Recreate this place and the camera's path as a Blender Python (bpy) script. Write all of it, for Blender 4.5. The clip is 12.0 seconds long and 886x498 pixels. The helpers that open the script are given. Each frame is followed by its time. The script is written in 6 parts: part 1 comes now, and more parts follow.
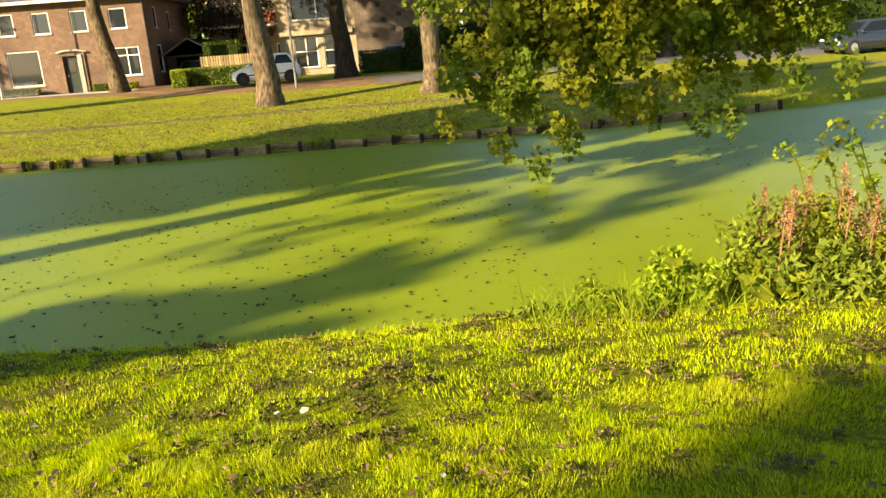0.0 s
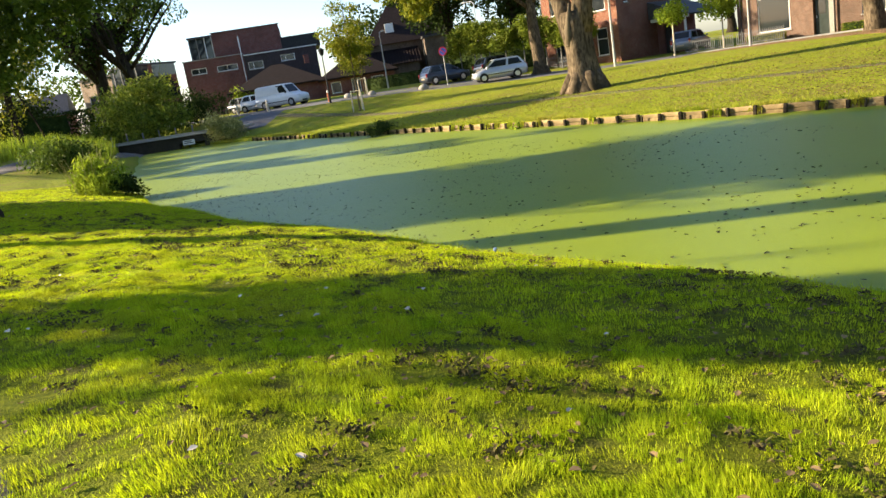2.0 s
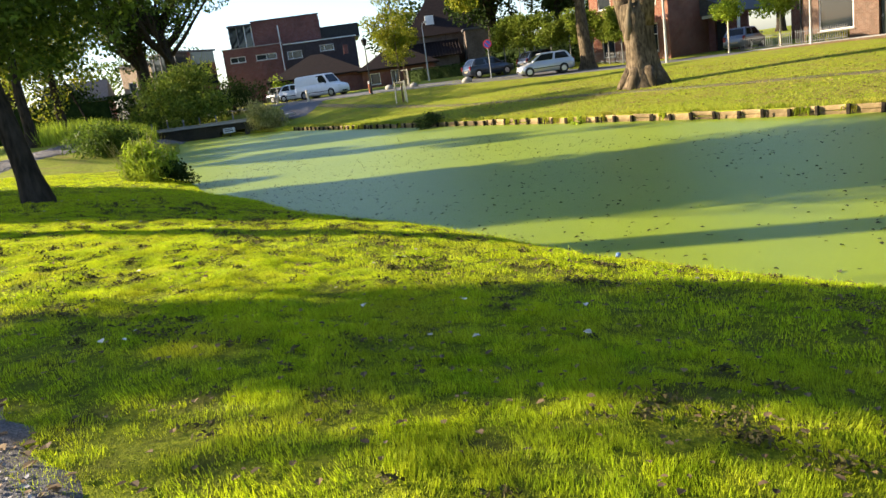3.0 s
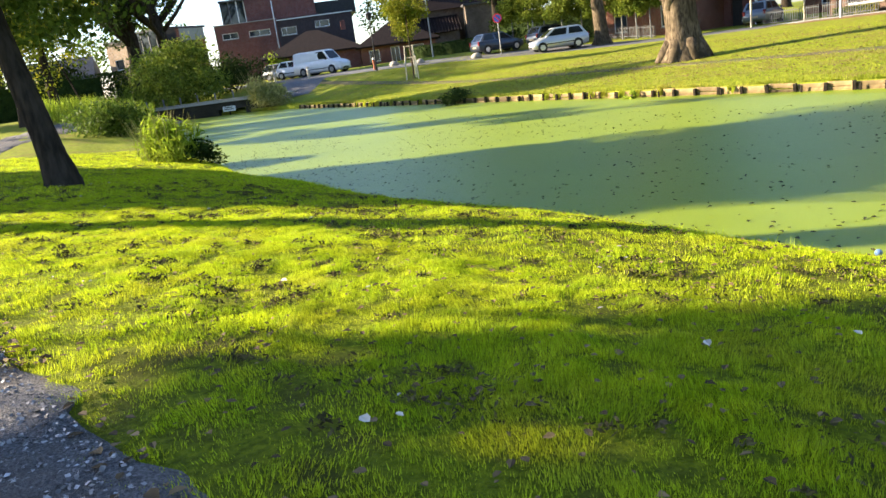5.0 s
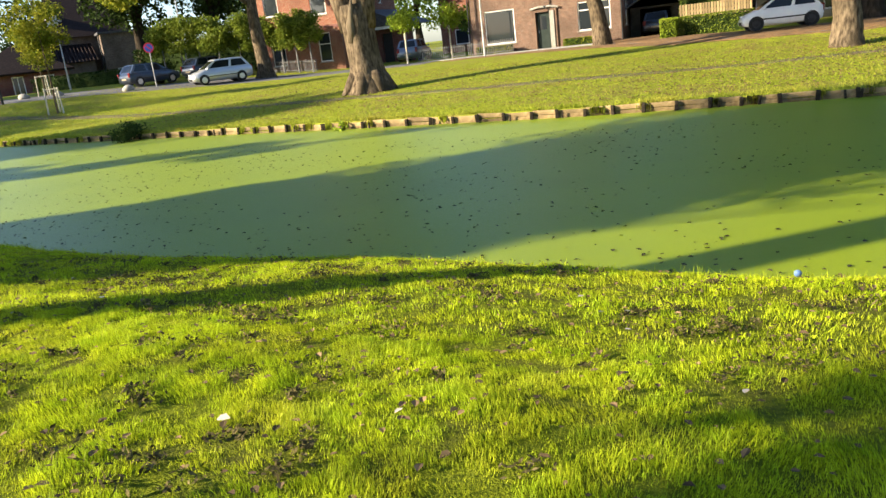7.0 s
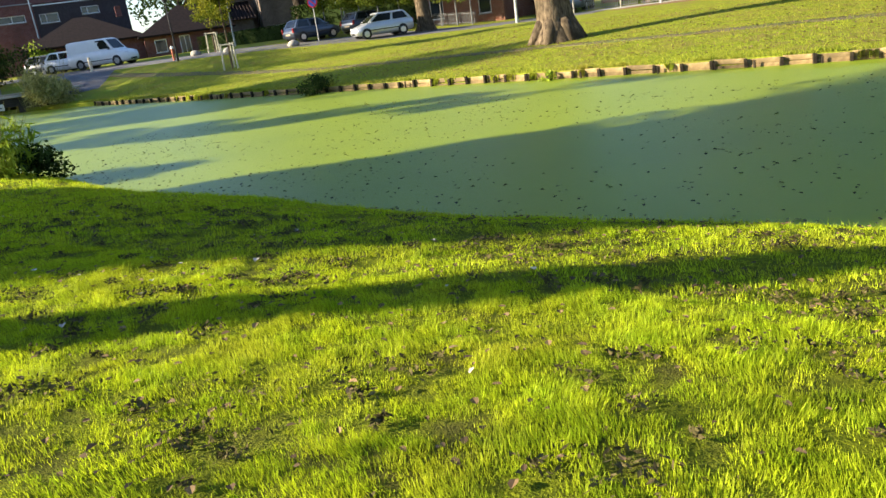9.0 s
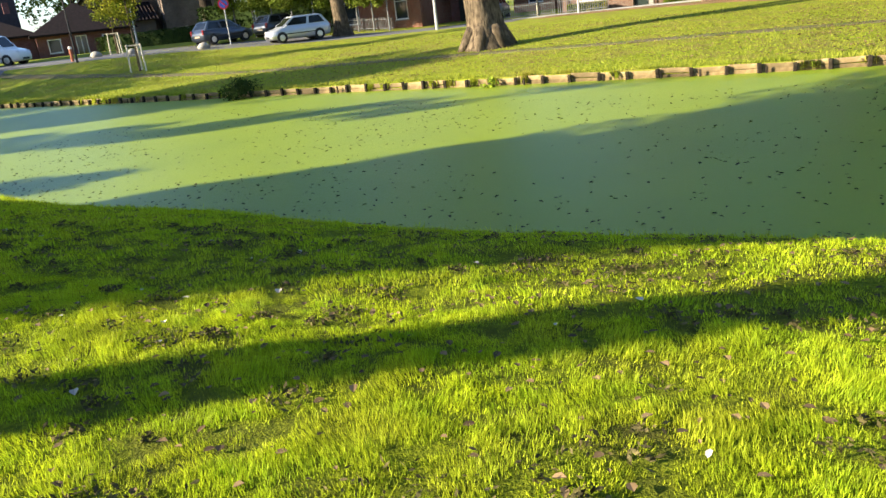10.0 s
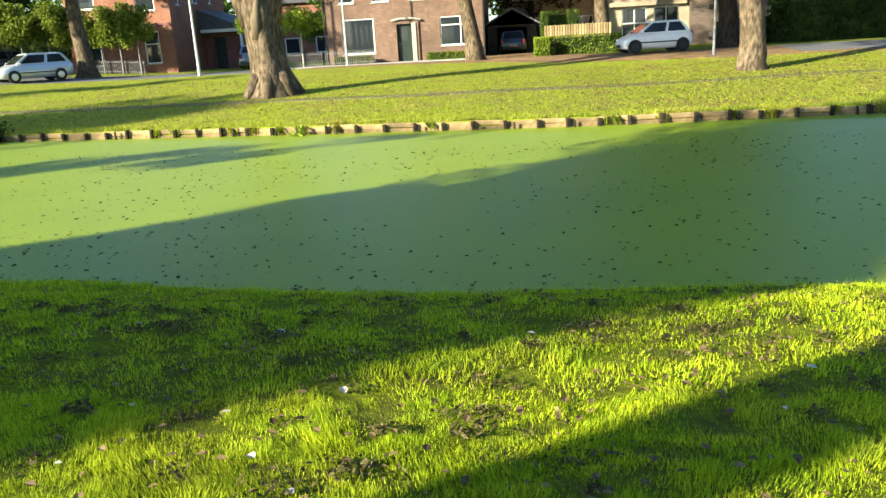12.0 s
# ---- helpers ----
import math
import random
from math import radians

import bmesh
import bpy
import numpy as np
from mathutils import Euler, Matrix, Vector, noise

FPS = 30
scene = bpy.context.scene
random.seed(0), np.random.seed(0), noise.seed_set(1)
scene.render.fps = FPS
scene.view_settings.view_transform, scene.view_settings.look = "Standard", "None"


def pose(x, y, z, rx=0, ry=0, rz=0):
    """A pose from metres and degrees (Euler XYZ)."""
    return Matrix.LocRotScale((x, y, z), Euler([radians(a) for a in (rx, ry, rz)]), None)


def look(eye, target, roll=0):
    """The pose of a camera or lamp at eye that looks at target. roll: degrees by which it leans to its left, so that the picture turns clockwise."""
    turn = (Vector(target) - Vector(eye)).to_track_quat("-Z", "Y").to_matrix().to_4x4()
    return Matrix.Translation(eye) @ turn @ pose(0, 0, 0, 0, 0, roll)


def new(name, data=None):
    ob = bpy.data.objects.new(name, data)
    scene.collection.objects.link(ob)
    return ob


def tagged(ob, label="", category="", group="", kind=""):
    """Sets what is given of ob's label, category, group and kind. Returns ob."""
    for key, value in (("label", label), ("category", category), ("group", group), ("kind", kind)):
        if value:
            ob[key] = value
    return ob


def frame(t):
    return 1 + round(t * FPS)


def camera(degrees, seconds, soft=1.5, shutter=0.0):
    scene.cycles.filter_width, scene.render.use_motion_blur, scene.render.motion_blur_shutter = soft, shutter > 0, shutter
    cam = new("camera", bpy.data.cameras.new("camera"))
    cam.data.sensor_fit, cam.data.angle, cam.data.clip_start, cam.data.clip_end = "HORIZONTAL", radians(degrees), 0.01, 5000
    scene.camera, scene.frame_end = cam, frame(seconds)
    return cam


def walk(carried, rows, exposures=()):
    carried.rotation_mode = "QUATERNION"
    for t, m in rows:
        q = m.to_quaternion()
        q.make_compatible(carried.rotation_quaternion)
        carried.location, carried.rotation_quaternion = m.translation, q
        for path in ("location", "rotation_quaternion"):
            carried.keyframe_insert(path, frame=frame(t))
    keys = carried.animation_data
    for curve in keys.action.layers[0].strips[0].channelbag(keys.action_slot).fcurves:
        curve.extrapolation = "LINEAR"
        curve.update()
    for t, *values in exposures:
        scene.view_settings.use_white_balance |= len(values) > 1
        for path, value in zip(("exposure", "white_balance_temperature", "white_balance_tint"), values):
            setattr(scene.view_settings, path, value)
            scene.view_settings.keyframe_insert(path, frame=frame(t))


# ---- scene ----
cam = camera(60.5, 12.0)
METRES, EYE, TILT, LEAN, TURN = 14.7, 1.3, -1.5, -0.3, 0.0
ROWS = [
    (0.0, 0.0, 0.0, 0.0, -1.06, -13.55, 4.4),
    (0.5, -0.0308, 0.0008, 0.001, 15.47, -13.19, 5.91),
    (1.0, -0.0686, 0.0044, -0.0004, 30.86, -12.29, 7.69),
    (1.5, -0.1117, 0.0015, -0.0021, 41.94, -11.74, 8.68),
    (2.0, -0.1547, -0.0034, -0.0033, 47.96, -11.64, 8.18),
    (2.5, -0.2003, -0.0057, -0.0033, 50.09, -11.52, 7.34),
    (3.0, -0.2452, -0.0075, -0.0034, 50.25, -11.72, 6.92),
    (3.5, -0.2882, -0.0079, -0.0021, 50.53, -13.22, 8.05),
    (5.5, -0.4622, -0.0291, -0.0043, 46.91, -13.33, 5.33),
    (6.0, -0.5049, -0.028, -0.0034, 35.4, -12.42, 4.81),
    (6.5, -0.5458, -0.0236, -0.0007, 24.45, -12.71, 5.36),
    (7.0, -0.5889, -0.0203, 0.0001, 22.52, -13.85, 6.25),
    (7.5, -0.6356, -0.0204, -0.0006, 25.44, -14.5, 6.23),
    (9.5, -0.8125, -0.0066, -0.0009, 32.16, -16.0, 7.41),
    (10.0, -0.8537, 0.0016, -0.0006, 24.8, -16.14, 6.05),
    (10.5, -0.8893, 0.0107, 0.0014, 15.31, -14.16, 5.31),
    (11.0, -0.9225, 0.0165, 0.003, 7.87, -12.44, 4.92),
    (11.5, -0.9525, 0.0247, 0.0025, 4.52, -12.35, 3.84),
    (12.0, -0.9905, 0.0249, 0.0002, 5.78, -13.91, 3.41),
]
walk(cam, [(t, pose(0, 0, EYE, TILT, LEAN, TURN) @ pose(METRES * x, METRES * y, METRES * z, 90 + pitch, roll, yaw)) for t, x, y, z, yaw, pitch, roll in ROWS], exposures=((0.0, 1.8, 7700, 12), (1.0, 1.72, 7400, 12), (2.0, 1.8, 6700, 14), (3.0, 1.86, 6450, 15), (3.5, 2.06, 6450, 15), (5.5, 2.2, 6300, 15), (6.5, 1.86, 6300, 14), (7.5, 1.82, 6300, 14), (9.5, 1.88, 6100, 13), (10.5, 2.0, 6000, 11), (12.0, 2.06, 5850, 5)))

# ---- light ----
SUN_DIR = Vector((0.79, 0.613, 0.0)).normalized()      # the way the shadows run
SUN_EL = radians(21)
world = bpy.data.worlds.new("sky")
scene.world = world
world.use_nodes = True
wn = world.node_tree
sky = wn.nodes.new("ShaderNodeTexSky")
sky.sky_type, sky.sun_disc = "NISHITA", False
sky.sun_elevation, sky.sun_rotation = SUN_EL, math.atan2(-SUN_DIR.x, -SUN_DIR.y)
sky.air_density, sky.dust_density, sky.ozone_density = 1.0, 0.8, 3.2
wn.links.new(sky.outputs[0], wn.nodes["Background"].inputs[0])
wn.nodes["Background"].inputs[1].default_value = 0.09
sun = new("sun", bpy.data.lights.new("sun", "SUN"))
sun.data.energy, sun.data.angle, sun.data.color = 5.0, radians(0.55), (1.0, 0.85, 0.58)
sun.matrix_world = look((-40, -40, 40), Vector((-40, -40, 40)) + SUN_DIR * math.cos(SUN_EL) + Vector((0, 0, -math.sin(SUN_EL))))
tagged(sun, kind="structure")


# ---- materials ----
def mat(name, c1, c2, scale=8.0, rough=0.8, bump=0.0, bscale=None, metal=0.0, c3=None, big=0.35, spec=0.3, translucent=0.0, by_object=0.0, by_island=0.0, stretch=1.0):
    """Two colours mixed by fine noise, a third by broad patches, with relief."""
    m = bpy.data.materials.new(name)
    m.use_nodes = True
    nt = m.node_tree
    b = nt.nodes["Principled BSDF"]
    b.inputs["Roughness"].default_value, b.inputs["Metallic"].default_value = rough, metal
    b.inputs["Specular IOR Level"].default_value = spec
    co = nt.nodes.new("ShaderNodeTexCoord")
    where = co.outputs["Object"]
    if stretch != 1.0:
        mp = nt.nodes.new("ShaderNodeMapping")
        mp.inputs["Scale"].default_value = (1, 1, stretch)
        nt.links.new(where, mp.inputs[0])
        where = mp.outputs[0]
    n1 = nt.nodes.new("ShaderNodeTexNoise")
    n1.inputs["Scale"].default_value, n1.inputs["Detail"].default_value = scale, 6
    nt.links.new(where, n1.inputs["Vector"])
    r1 = nt.nodes.new("ShaderNodeMapRange")
    r1.inputs[1].default_value, r1.inputs[2].default_value = 0.35, 0.65
    nt.links.new(n1.outputs[0], r1.inputs[0])
    mix = nt.nodes.new("ShaderNodeMix")
    mix.data_type = "RGBA"
    mix.inputs[6].default_value, mix.inputs[7].default_value = (*c1, 1), (*c2, 1)
    nt.links.new(r1.outputs[0], mix.inputs[0])
    out = mix.outputs[2]
    if c3:
        n2 = nt.nodes.new("ShaderNodeTexNoise")
        n2.inputs["Scale"].default_value, n2.inputs["Detail"].default_value = big, 4
        nt.links.new(co.outputs["Object"], n2.inputs["Vector"])
        r2 = nt.nodes.new("ShaderNodeMapRange")
        r2.inputs[1].default_value, r2.inputs[2].default_value = 0.45, 0.7
        nt.links.new(n2.outputs[0], r2.inputs[0])
        mx = nt.nodes.new("ShaderNodeMix")
        mx.data_type = "RGBA"
        mx.inputs[7].default_value = (*c3, 1)
        nt.links.new(out, mx.inputs[6])
        nt.links.new(r2.outputs[0], mx.inputs[0])
        out = mx.outputs[2]
    if by_object or by_island:
        if by_object:
            src = nt.nodes.new("ShaderNodeObjectInfo").outputs["Random"]
        else:
            src = nt.nodes.new("ShaderNodeNewGeometry").outputs["Random Per Island"]
        k = by_object or by_island
        rr = nt.nodes.new("ShaderNodeMapRange")
        rr.inputs[3].default_value, rr.inputs[4].default_value = 1 - k, 1 + k
        nt.links.new(src, rr.inputs[0])
        hs = nt.nodes.new("ShaderNodeHueSaturation")
        nt.links.new(rr.outputs[0], hs.inputs["Value"])
        nt.links.new(out, hs.inputs["Color"])
        out = hs.outputs[0]
    nt.links.new(out, b.inputs["Base Color"])
    if bump:
        bp = nt.nodes.new("ShaderNodeBump")
        bp.inputs["Strength"].default_value, bp.inputs["Distance"].default_value = bump, 0.03
        nb = n1
        if bscale:
            nb = nt.nodes.new("ShaderNodeTexNoise")
            nb.inputs["Scale"].default_value, nb.inputs["Detail"].default_value = bscale, 5
            nt.links.new(where, nb.inputs["Vector"])
        nt.links.new(nb.outputs[0], bp.inputs["Height"])
        nt.links.new(bp.outputs[0], b.inputs["Normal"])
    if translucent:
        tr = nt.nodes.new("ShaderNodeBsdfTranslucent")
        nt.links.new(out, tr.inputs[0])
        ms = nt.nodes.new("ShaderNodeMixShader")
        ms.inputs[0].default_value = translucent
        nt.links.new(b.outputs[0], ms.inputs[1])
        nt.links.new(tr.outputs[0], ms.inputs[2])
        nt.links.new(ms.outputs[0], nt.nodes["Material Output"].inputs[0])
    return m


def brick_mat(name, c1, c2, mortar, w=0.22, h=0.065):
    """Brickwork seen from far off, laid in the plane of x and z (and y and z by the sum)."""
    m = mat(name, c1, c2, 3.0, 0.9, 0.2, 40, c3=tuple(v * 0.75 for v in c1), big=0.5)
    nt = m.node_tree
    b = nt.nodes["Principled BSDF"]
    old = b.inputs["Base Color"].links[0].from_socket
    co = nt.nodes.new("ShaderNodeTexCoord")
    sep = nt.nodes.new("ShaderNodeSeparateXYZ")
    nt.links.new(co.outputs["Object"], sep.inputs[0])
    add = nt.nodes.new("ShaderNodeMath")
    nt.links.new(sep.outputs[0], add.inputs[0])
    nt.links.new(sep.outputs[1], add.inputs[1])
    com = nt.nodes.new("ShaderNodeCombineXYZ")
    nt.links.new(add.outputs[0], com.inputs[0])
    nt.links.new(sep.outputs[2], com.inputs[1])
    br = nt.nodes.new("ShaderNodeTexBrick")
    br.inputs["Scale"].default_value = 1.0
    br.inputs["Brick Width"].default_value, br.inputs["Row Height"].default_value, br.inputs["Mortar Size"].default_value = w, h, 0.006
    br.inputs["Color1"].default_value, br.inputs["Color2"].default_value, br.inputs["Mortar"].default_value = (1, 1, 1, 1), (0.72, 0.7, 0.68, 1), (*[v / max(0.05, u) for v, u in zip(mortar, c1)], 1)
    nt.links.new(com.outputs[0], br.inputs["Vector"])
    mul = nt.nodes.new("ShaderNodeMix")
    mul.data_type, mul.blend_type = "RGBA", "MULTIPLY"
    mul.inputs[0].default_value = 1.0
    nt.links.new(old, mul.inputs[6])
    nt.links.new(br.outputs[0], mul.inputs[7])
    nt.links.new(mul.outputs[2], b.inputs["Base Color"])
    return m


def glass_mat(name, tint=(0.02, 0.025, 0.03), rough=0.03, spec=0.6):
    m = bpy.data.materials.new(name)
    m.use_nodes = True
    b = m.node_tree.nodes["Principled BSDF"]
    b.inputs["Base Color"].default_value = (*tint, 1)
    b.inputs["Roughness"].default_value = rough
    b.inputs["Specular IOR Level"].default_value = spec
    return m


M_GROUND = mat("lawn_turf", (0.13, 0.17, 0.01), (0.26, 0.285, 0.02), 7.0, 0.95, 1.0, 30, c3=(0.19, 0.17, 0.035), big=0.8, spec=0.1)
M_GRASS = mat("grass_blade", (0.3, 0.42, 0.009), (0.5, 0.57, 0.013), 5.0, 0.55, c3=(0.41, 0.44, 0.02), big=1.3, spec=0.2, translucent=0.45, by_island=0.45)
M_GRASS_FAR = mat("far_grass_blade", (0.19, 0.25, 0.018), (0.34, 0.36, 0.034), 3.0, 0.7, c3=(0.33, 0.30, 0.045), big=0.6, spec=0.1, translucent=0.4, by_island=0.3)
M_SCAR = mat("torn_wood", (0.10, 0.078, 0.052), (0.17, 0.135, 0.09), 9.0, 0.9, 0.6, 20, stretch=0.2, spec=0.05)
M_SOIL = mat("sward_base", (0.085, 0.11, 0.004), (0.2, 0.23, 0.008), 30.0, 0.95, 1.0, 90, c3=(0.08, 0.08, 0.014), big=2.6, spec=0.1)
M_MUD = mat("dead_turf", (0.05, 0.045, 0.016), (0.115, 0.095, 0.04), 14.0, 0.95, 0.5, 50, by_island=0.4, spec=0.05)
M_LEAFLITTER = mat("leaf_litter", (0.15, 0.085, 0.035), (0.26, 0.15, 0.065), 30.0, 0.95, 0.8, 80, c3=(0.11, 0.075, 0.04), big=2.0)
M_DRYLEAF = mat("dry_leaf", (0.08, 0.05, 0.022), (0.22, 0.145, 0.07), 5.0, 0.8, translucent=0.2, by_island=0.6)
M_WETLEAF = mat("floating_leaf", (0.014, 0.016, 0.008), (0.04, 0.036, 0.018), 5.0, 0.7, by_island=0.7)
M_ASPHALT = mat("asphalt", (0.09, 0.09, 0.095), (0.14, 0.14, 0.145), 40.0, 0.9, 0.3, 120, c3=(0.11, 0.10, 0.10), big=0.5)
M_GRAVEL = mat("gravel_path", (0.1, 0.095, 0.095), (0.24, 0.23, 0.23), 70.0, 0.95, 1.0, 110, c3=(0.13, 0.11, 0.095), big=1.3, spec=0.1)
M_PEBBLE = mat("pale_pebble", (0.16, 0.15, 0.15), (0.36, 0.34, 0.33), 30.0, 0.9, by_island=0.6, spec=0.2)
M_DIRTPATH = mat("dirt_path", (0.10, 0.085, 0.045), (0.17, 0.145, 0.08), 20.0, 0.95, 0.5, 60, c3=(0.11, 0.13, 0.04), big=1.5, spec=0.1)
M_BOARD = mat("weathered_board", (0.19, 0.13, 0.055), (0.35, 0.255, 0.125), 7.0, 0.85, 0.5, 30, c3=(0.1, 0.07, 0.03), big=2.2, by_object=0.35)
M_POST = mat("dark_post", (0.018, 0.014, 0.01), (0.04, 0.032, 0.022), 12.0, 0.9, 0.4, 40, spec=0.1)
M_BARK = mat("grey_brown_bark", (0.045, 0.033, 0.022), (0.18, 0.138, 0.09), 10.0, 0.95, 1.0, 18, c3=(0.055, 0.043, 0.027), big=1.4, stretch=0.32, spec=0.05)
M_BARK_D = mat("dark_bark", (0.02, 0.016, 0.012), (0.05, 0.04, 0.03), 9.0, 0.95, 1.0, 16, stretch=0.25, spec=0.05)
M_LEAF = mat("green_leaf", (0.06, 0.10, 0.012), (0.11, 0.16, 0.02), 2.0, 0.65, translucent=0.35, by_island=0.5, spec=0.12)
M_LEAF_Y = mat("yellowing_leaf", (0.09, 0.14, 0.01), (0.25, 0.24, 0.018), 1.2, 0.65, translucent=0.4, by_island=0.45, spec=0.12)
# very dark green; also puts deep shade into the colour of some hedges
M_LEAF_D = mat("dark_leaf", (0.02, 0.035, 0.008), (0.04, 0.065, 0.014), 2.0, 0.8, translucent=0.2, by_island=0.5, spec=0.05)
M_LEAF_L = mat("light_leaf", (0.17, 0.25, 0.015), (0.29, 0.36, 0.03), 2.0, 0.65, translucent=0.4, by_island=0.4, spec=0.12)
M_REED = mat("pale_reed", (0.27, 0.28, 0.08), (0.4, 0.37, 0.15), 2.0, 0.7, translucent=0.3, by_island=0.4, spec=0.1)
M_SEED = mat("rusty_seed_head", (0.17, 0.085, 0.045), (0.3, 0.16, 0.085), 6.0, 0.9, by_island=0.35, spec=0.1)
M_MAPLE = mat("maple_leaf", (0.075, 0.125, 0.012), (0.13, 0.18, 0.02), 4.0, 0.6, c3=(0.18, 0.185, 0.013), big=0.7, translucent=0.5, by_island=0.25, spec=0.1)
M_PALELEAF = mat("bleached_leaf", (0.38, 0.33, 0.26), (0.55, 0.5, 0.42), 5.0, 0.7, by_island=0.4)
M_BALL = mat("blue_plastic", (0.05, 0.11, 0.28), (0.2, 0.3, 0.42), 14.0, 0.5)
M_CLIPPED = mat("clipped_leaf", (0.1, 0.15, 0.014), (0.21, 0.25, 0.03), 2.0, 0.65, translucent=0.35, by_island=0.5, spec=0.12)
M_BRICK_BR = brick_mat("brown_brick", (0.145, 0.085, 0.06), (0.2, 0.115, 0.08), (0.17, 0.14, 0.11))
M_BRICK_RED = brick_mat("red_brick", (0.23, 0.075, 0.045), (0.28, 0.1, 0.06), (0.27, 0.2, 0.15))
M_BRICK_DK = brick_mat("dark_red_brick", (0.18, 0.065, 0.055), (0.23, 0.09, 0.075), (0.16, 0.11, 0.1))
M_BRICK_GR = brick_mat("grey_brown_brick", (0.12, 0.088, 0.07), (0.16, 0.12, 0.095), (0.15, 0.125, 0.1))
M_BRICK_TAN = brick_mat("tan_brick", (0.42, 0.29, 0.18), (0.5, 0.36, 0.24), (0.38, 0.32, 0.26))
# brick colour darkened to stand in for tree shade on the bridge wall
M_SHADEBRICK = brick_mat("shade_dark_brick", (0.04, 0.036, 0.028), (0.06, 0.05, 0.04), (0.05, 0.05, 0.04))
M_RAIL = mat("grey_railing_paint", (0.12, 0.12, 0.125), (0.18, 0.18, 0.18), 10.0, 0.6)
M_TILE = mat("dark_roof_tile", (0.05, 0.05, 0.055), (0.08, 0.078, 0.08), 6.0, 0.7, 0.3, 20)
M_CLAD = mat("dark_cladding", (0.045, 0.036, 0.038), (0.07, 0.055, 0.056), 5.0, 0.8, 0.2, 12, c3=(0.05, 0.035, 0.035), big=0.6)
M_TILE_RED = mat("red_roof_tile", (0.33, 0.1, 0.05), (0.42, 0.15, 0.08), 6.0, 0.8, 0.3, 20)
# brown tile, set very dark to stand in for the low roof's shade
M_TILE_BR = mat("shade_dark_brown_tile", (0.012, 0.008, 0.0075), (0.024, 0.015, 0.013), 6.0, 0.85, 0.3, 20, spec=0.15)
M_WHITE = mat("white_paint", (0.72, 0.71, 0.67), (0.8, 0.79, 0.76), 4.0, 0.5)
M_CREAM = mat("cream_render", (0.29, 0.235, 0.165), (0.36, 0.3, 0.215), 4.0, 0.8, c3=(0.23, 0.19, 0.135), big=0.9)
M_STONE = mat("pale_stone", (0.24, 0.225, 0.2), (0.34, 0.32, 0.285), 12.0, 0.8, 0.3, 40)
M_CONC = mat("concrete", (0.3, 0.29, 0.27), (0.4, 0.39, 0.36), 12.0, 0.9, 0.3, 40)
M_DOOR = mat("dark_green_door", (0.015, 0.025, 0.02), (0.025, 0.035, 0.03), 4.0, 0.4)
M_BLACK = mat("black_paint", (0.015, 0.015, 0.016), (0.03, 0.03, 0.032), 6.0, 0.5)
M_METAL = mat("galvanised_metal", (0.42, 0.43, 0.44), (0.52, 0.53, 0.54), 10.0, 0.45, metal=0.6)
M_LAMPPOST = mat("pale_grey_post", (0.36, 0.36, 0.35), (0.46, 0.46, 0.45), 8.0, 0.55)
M_GLASS = glass_mat("window_glass")
M_CARGLASS = glass_mat("car_glass", (0.01, 0.012, 0.014), 0.08, 0.3)
M_CURTAIN = mat("pale_curtain", (0.12, 0.12, 0.12), (0.2, 0.2, 0.19), 10.0, 0.9)
M_WOOD = mat("sawn_timber", (0.24, 0.175, 0.085), (0.36, 0.27, 0.14), 5.0, 0.8, 0.2, 30, by_object=0.35)
M_STAKE = mat("pale_stake", (0.5, 0.44, 0.33), (0.62, 0.56, 0.44), 8.0, 0.8)
M_RUBBER = mat("tyre_rubber", (0.012, 0.012, 0.012), (0.025, 0.025, 0.025), 20.0, 0.85)
M_ALLOY = mat("wheel_alloy", (0.5, 0.5, 0.52), (0.6, 0.6, 0.62), 10.0, 0.3, metal=0.8)
M_REDPLASTIC = mat("red_lens", (0.14, 0.012, 0.012), (0.18, 0.02, 0.02), 10.0, 0.2)
M_LENS = mat("clear_lens", (0.6, 0.6, 0.6), (0.75, 0.75, 0.75), 10.0, 0.1)
M_SIGNRED = mat("sign_red", (0.6, 0.03, 0.06), (0.65, 0.04, 0.07), 10.0, 0.4)
M_SIGNBLUE = mat("sign_blue", (0.06, 0.1, 0.5), (0.07, 0.12, 0.55), 10.0, 0.4)


def paint(name, c, metal=0.0, rough=0.3):
    m = mat(name, c, tuple(v * 0.95 for v in c), 3.0, rough, metal=metal, spec=0.6)
    m.node_tree.nodes["Principled BSDF"].inputs["Coat Weight"].default_value = 0.5
    return m


M_SILVER = paint("silver_car_paint", (0.55, 0.57, 0.6), 0.5)
M_WHITECAR = paint("white_car_paint", (0.8, 0.8, 0.78))
M_DARKCAR = paint("dark_blue_car_paint", (0.03, 0.04, 0.06), 0.3)
M_GREYCAR = paint("grey_blue_car_paint", (0.12, 0.14, 0.17), 0.3)


def duckweed_mat():
    """A closed skin of duckweed: tiny leaves that scatter the light, with a faint wet sheen."""
    m = mat("duckweed", (0.15, 0.21, 0.003), (0.22, 0.28, 0.005), 90.0, 0.44, 0.1, 140, c3=(0.165, 0.225, 0.004), big=0.6, spec=0.5)
    return m


M_WEED = duckweed_mat()


# ---- building blocks ----
def part(name, bm, material, parent=None, label="", smooth=False):
    me = bpy.data.meshes.new(name)
    bm.to_mesh(me)
    bm.free()
    me.materials.append(material)
    if smooth:
        me.polygons.foreach_set("use_smooth", [True] * len(me.polygons))
    ob = new(name, me)
    if parent is not None:
        ob.parent = parent
    if label:
        tagged(ob, label)
    return ob


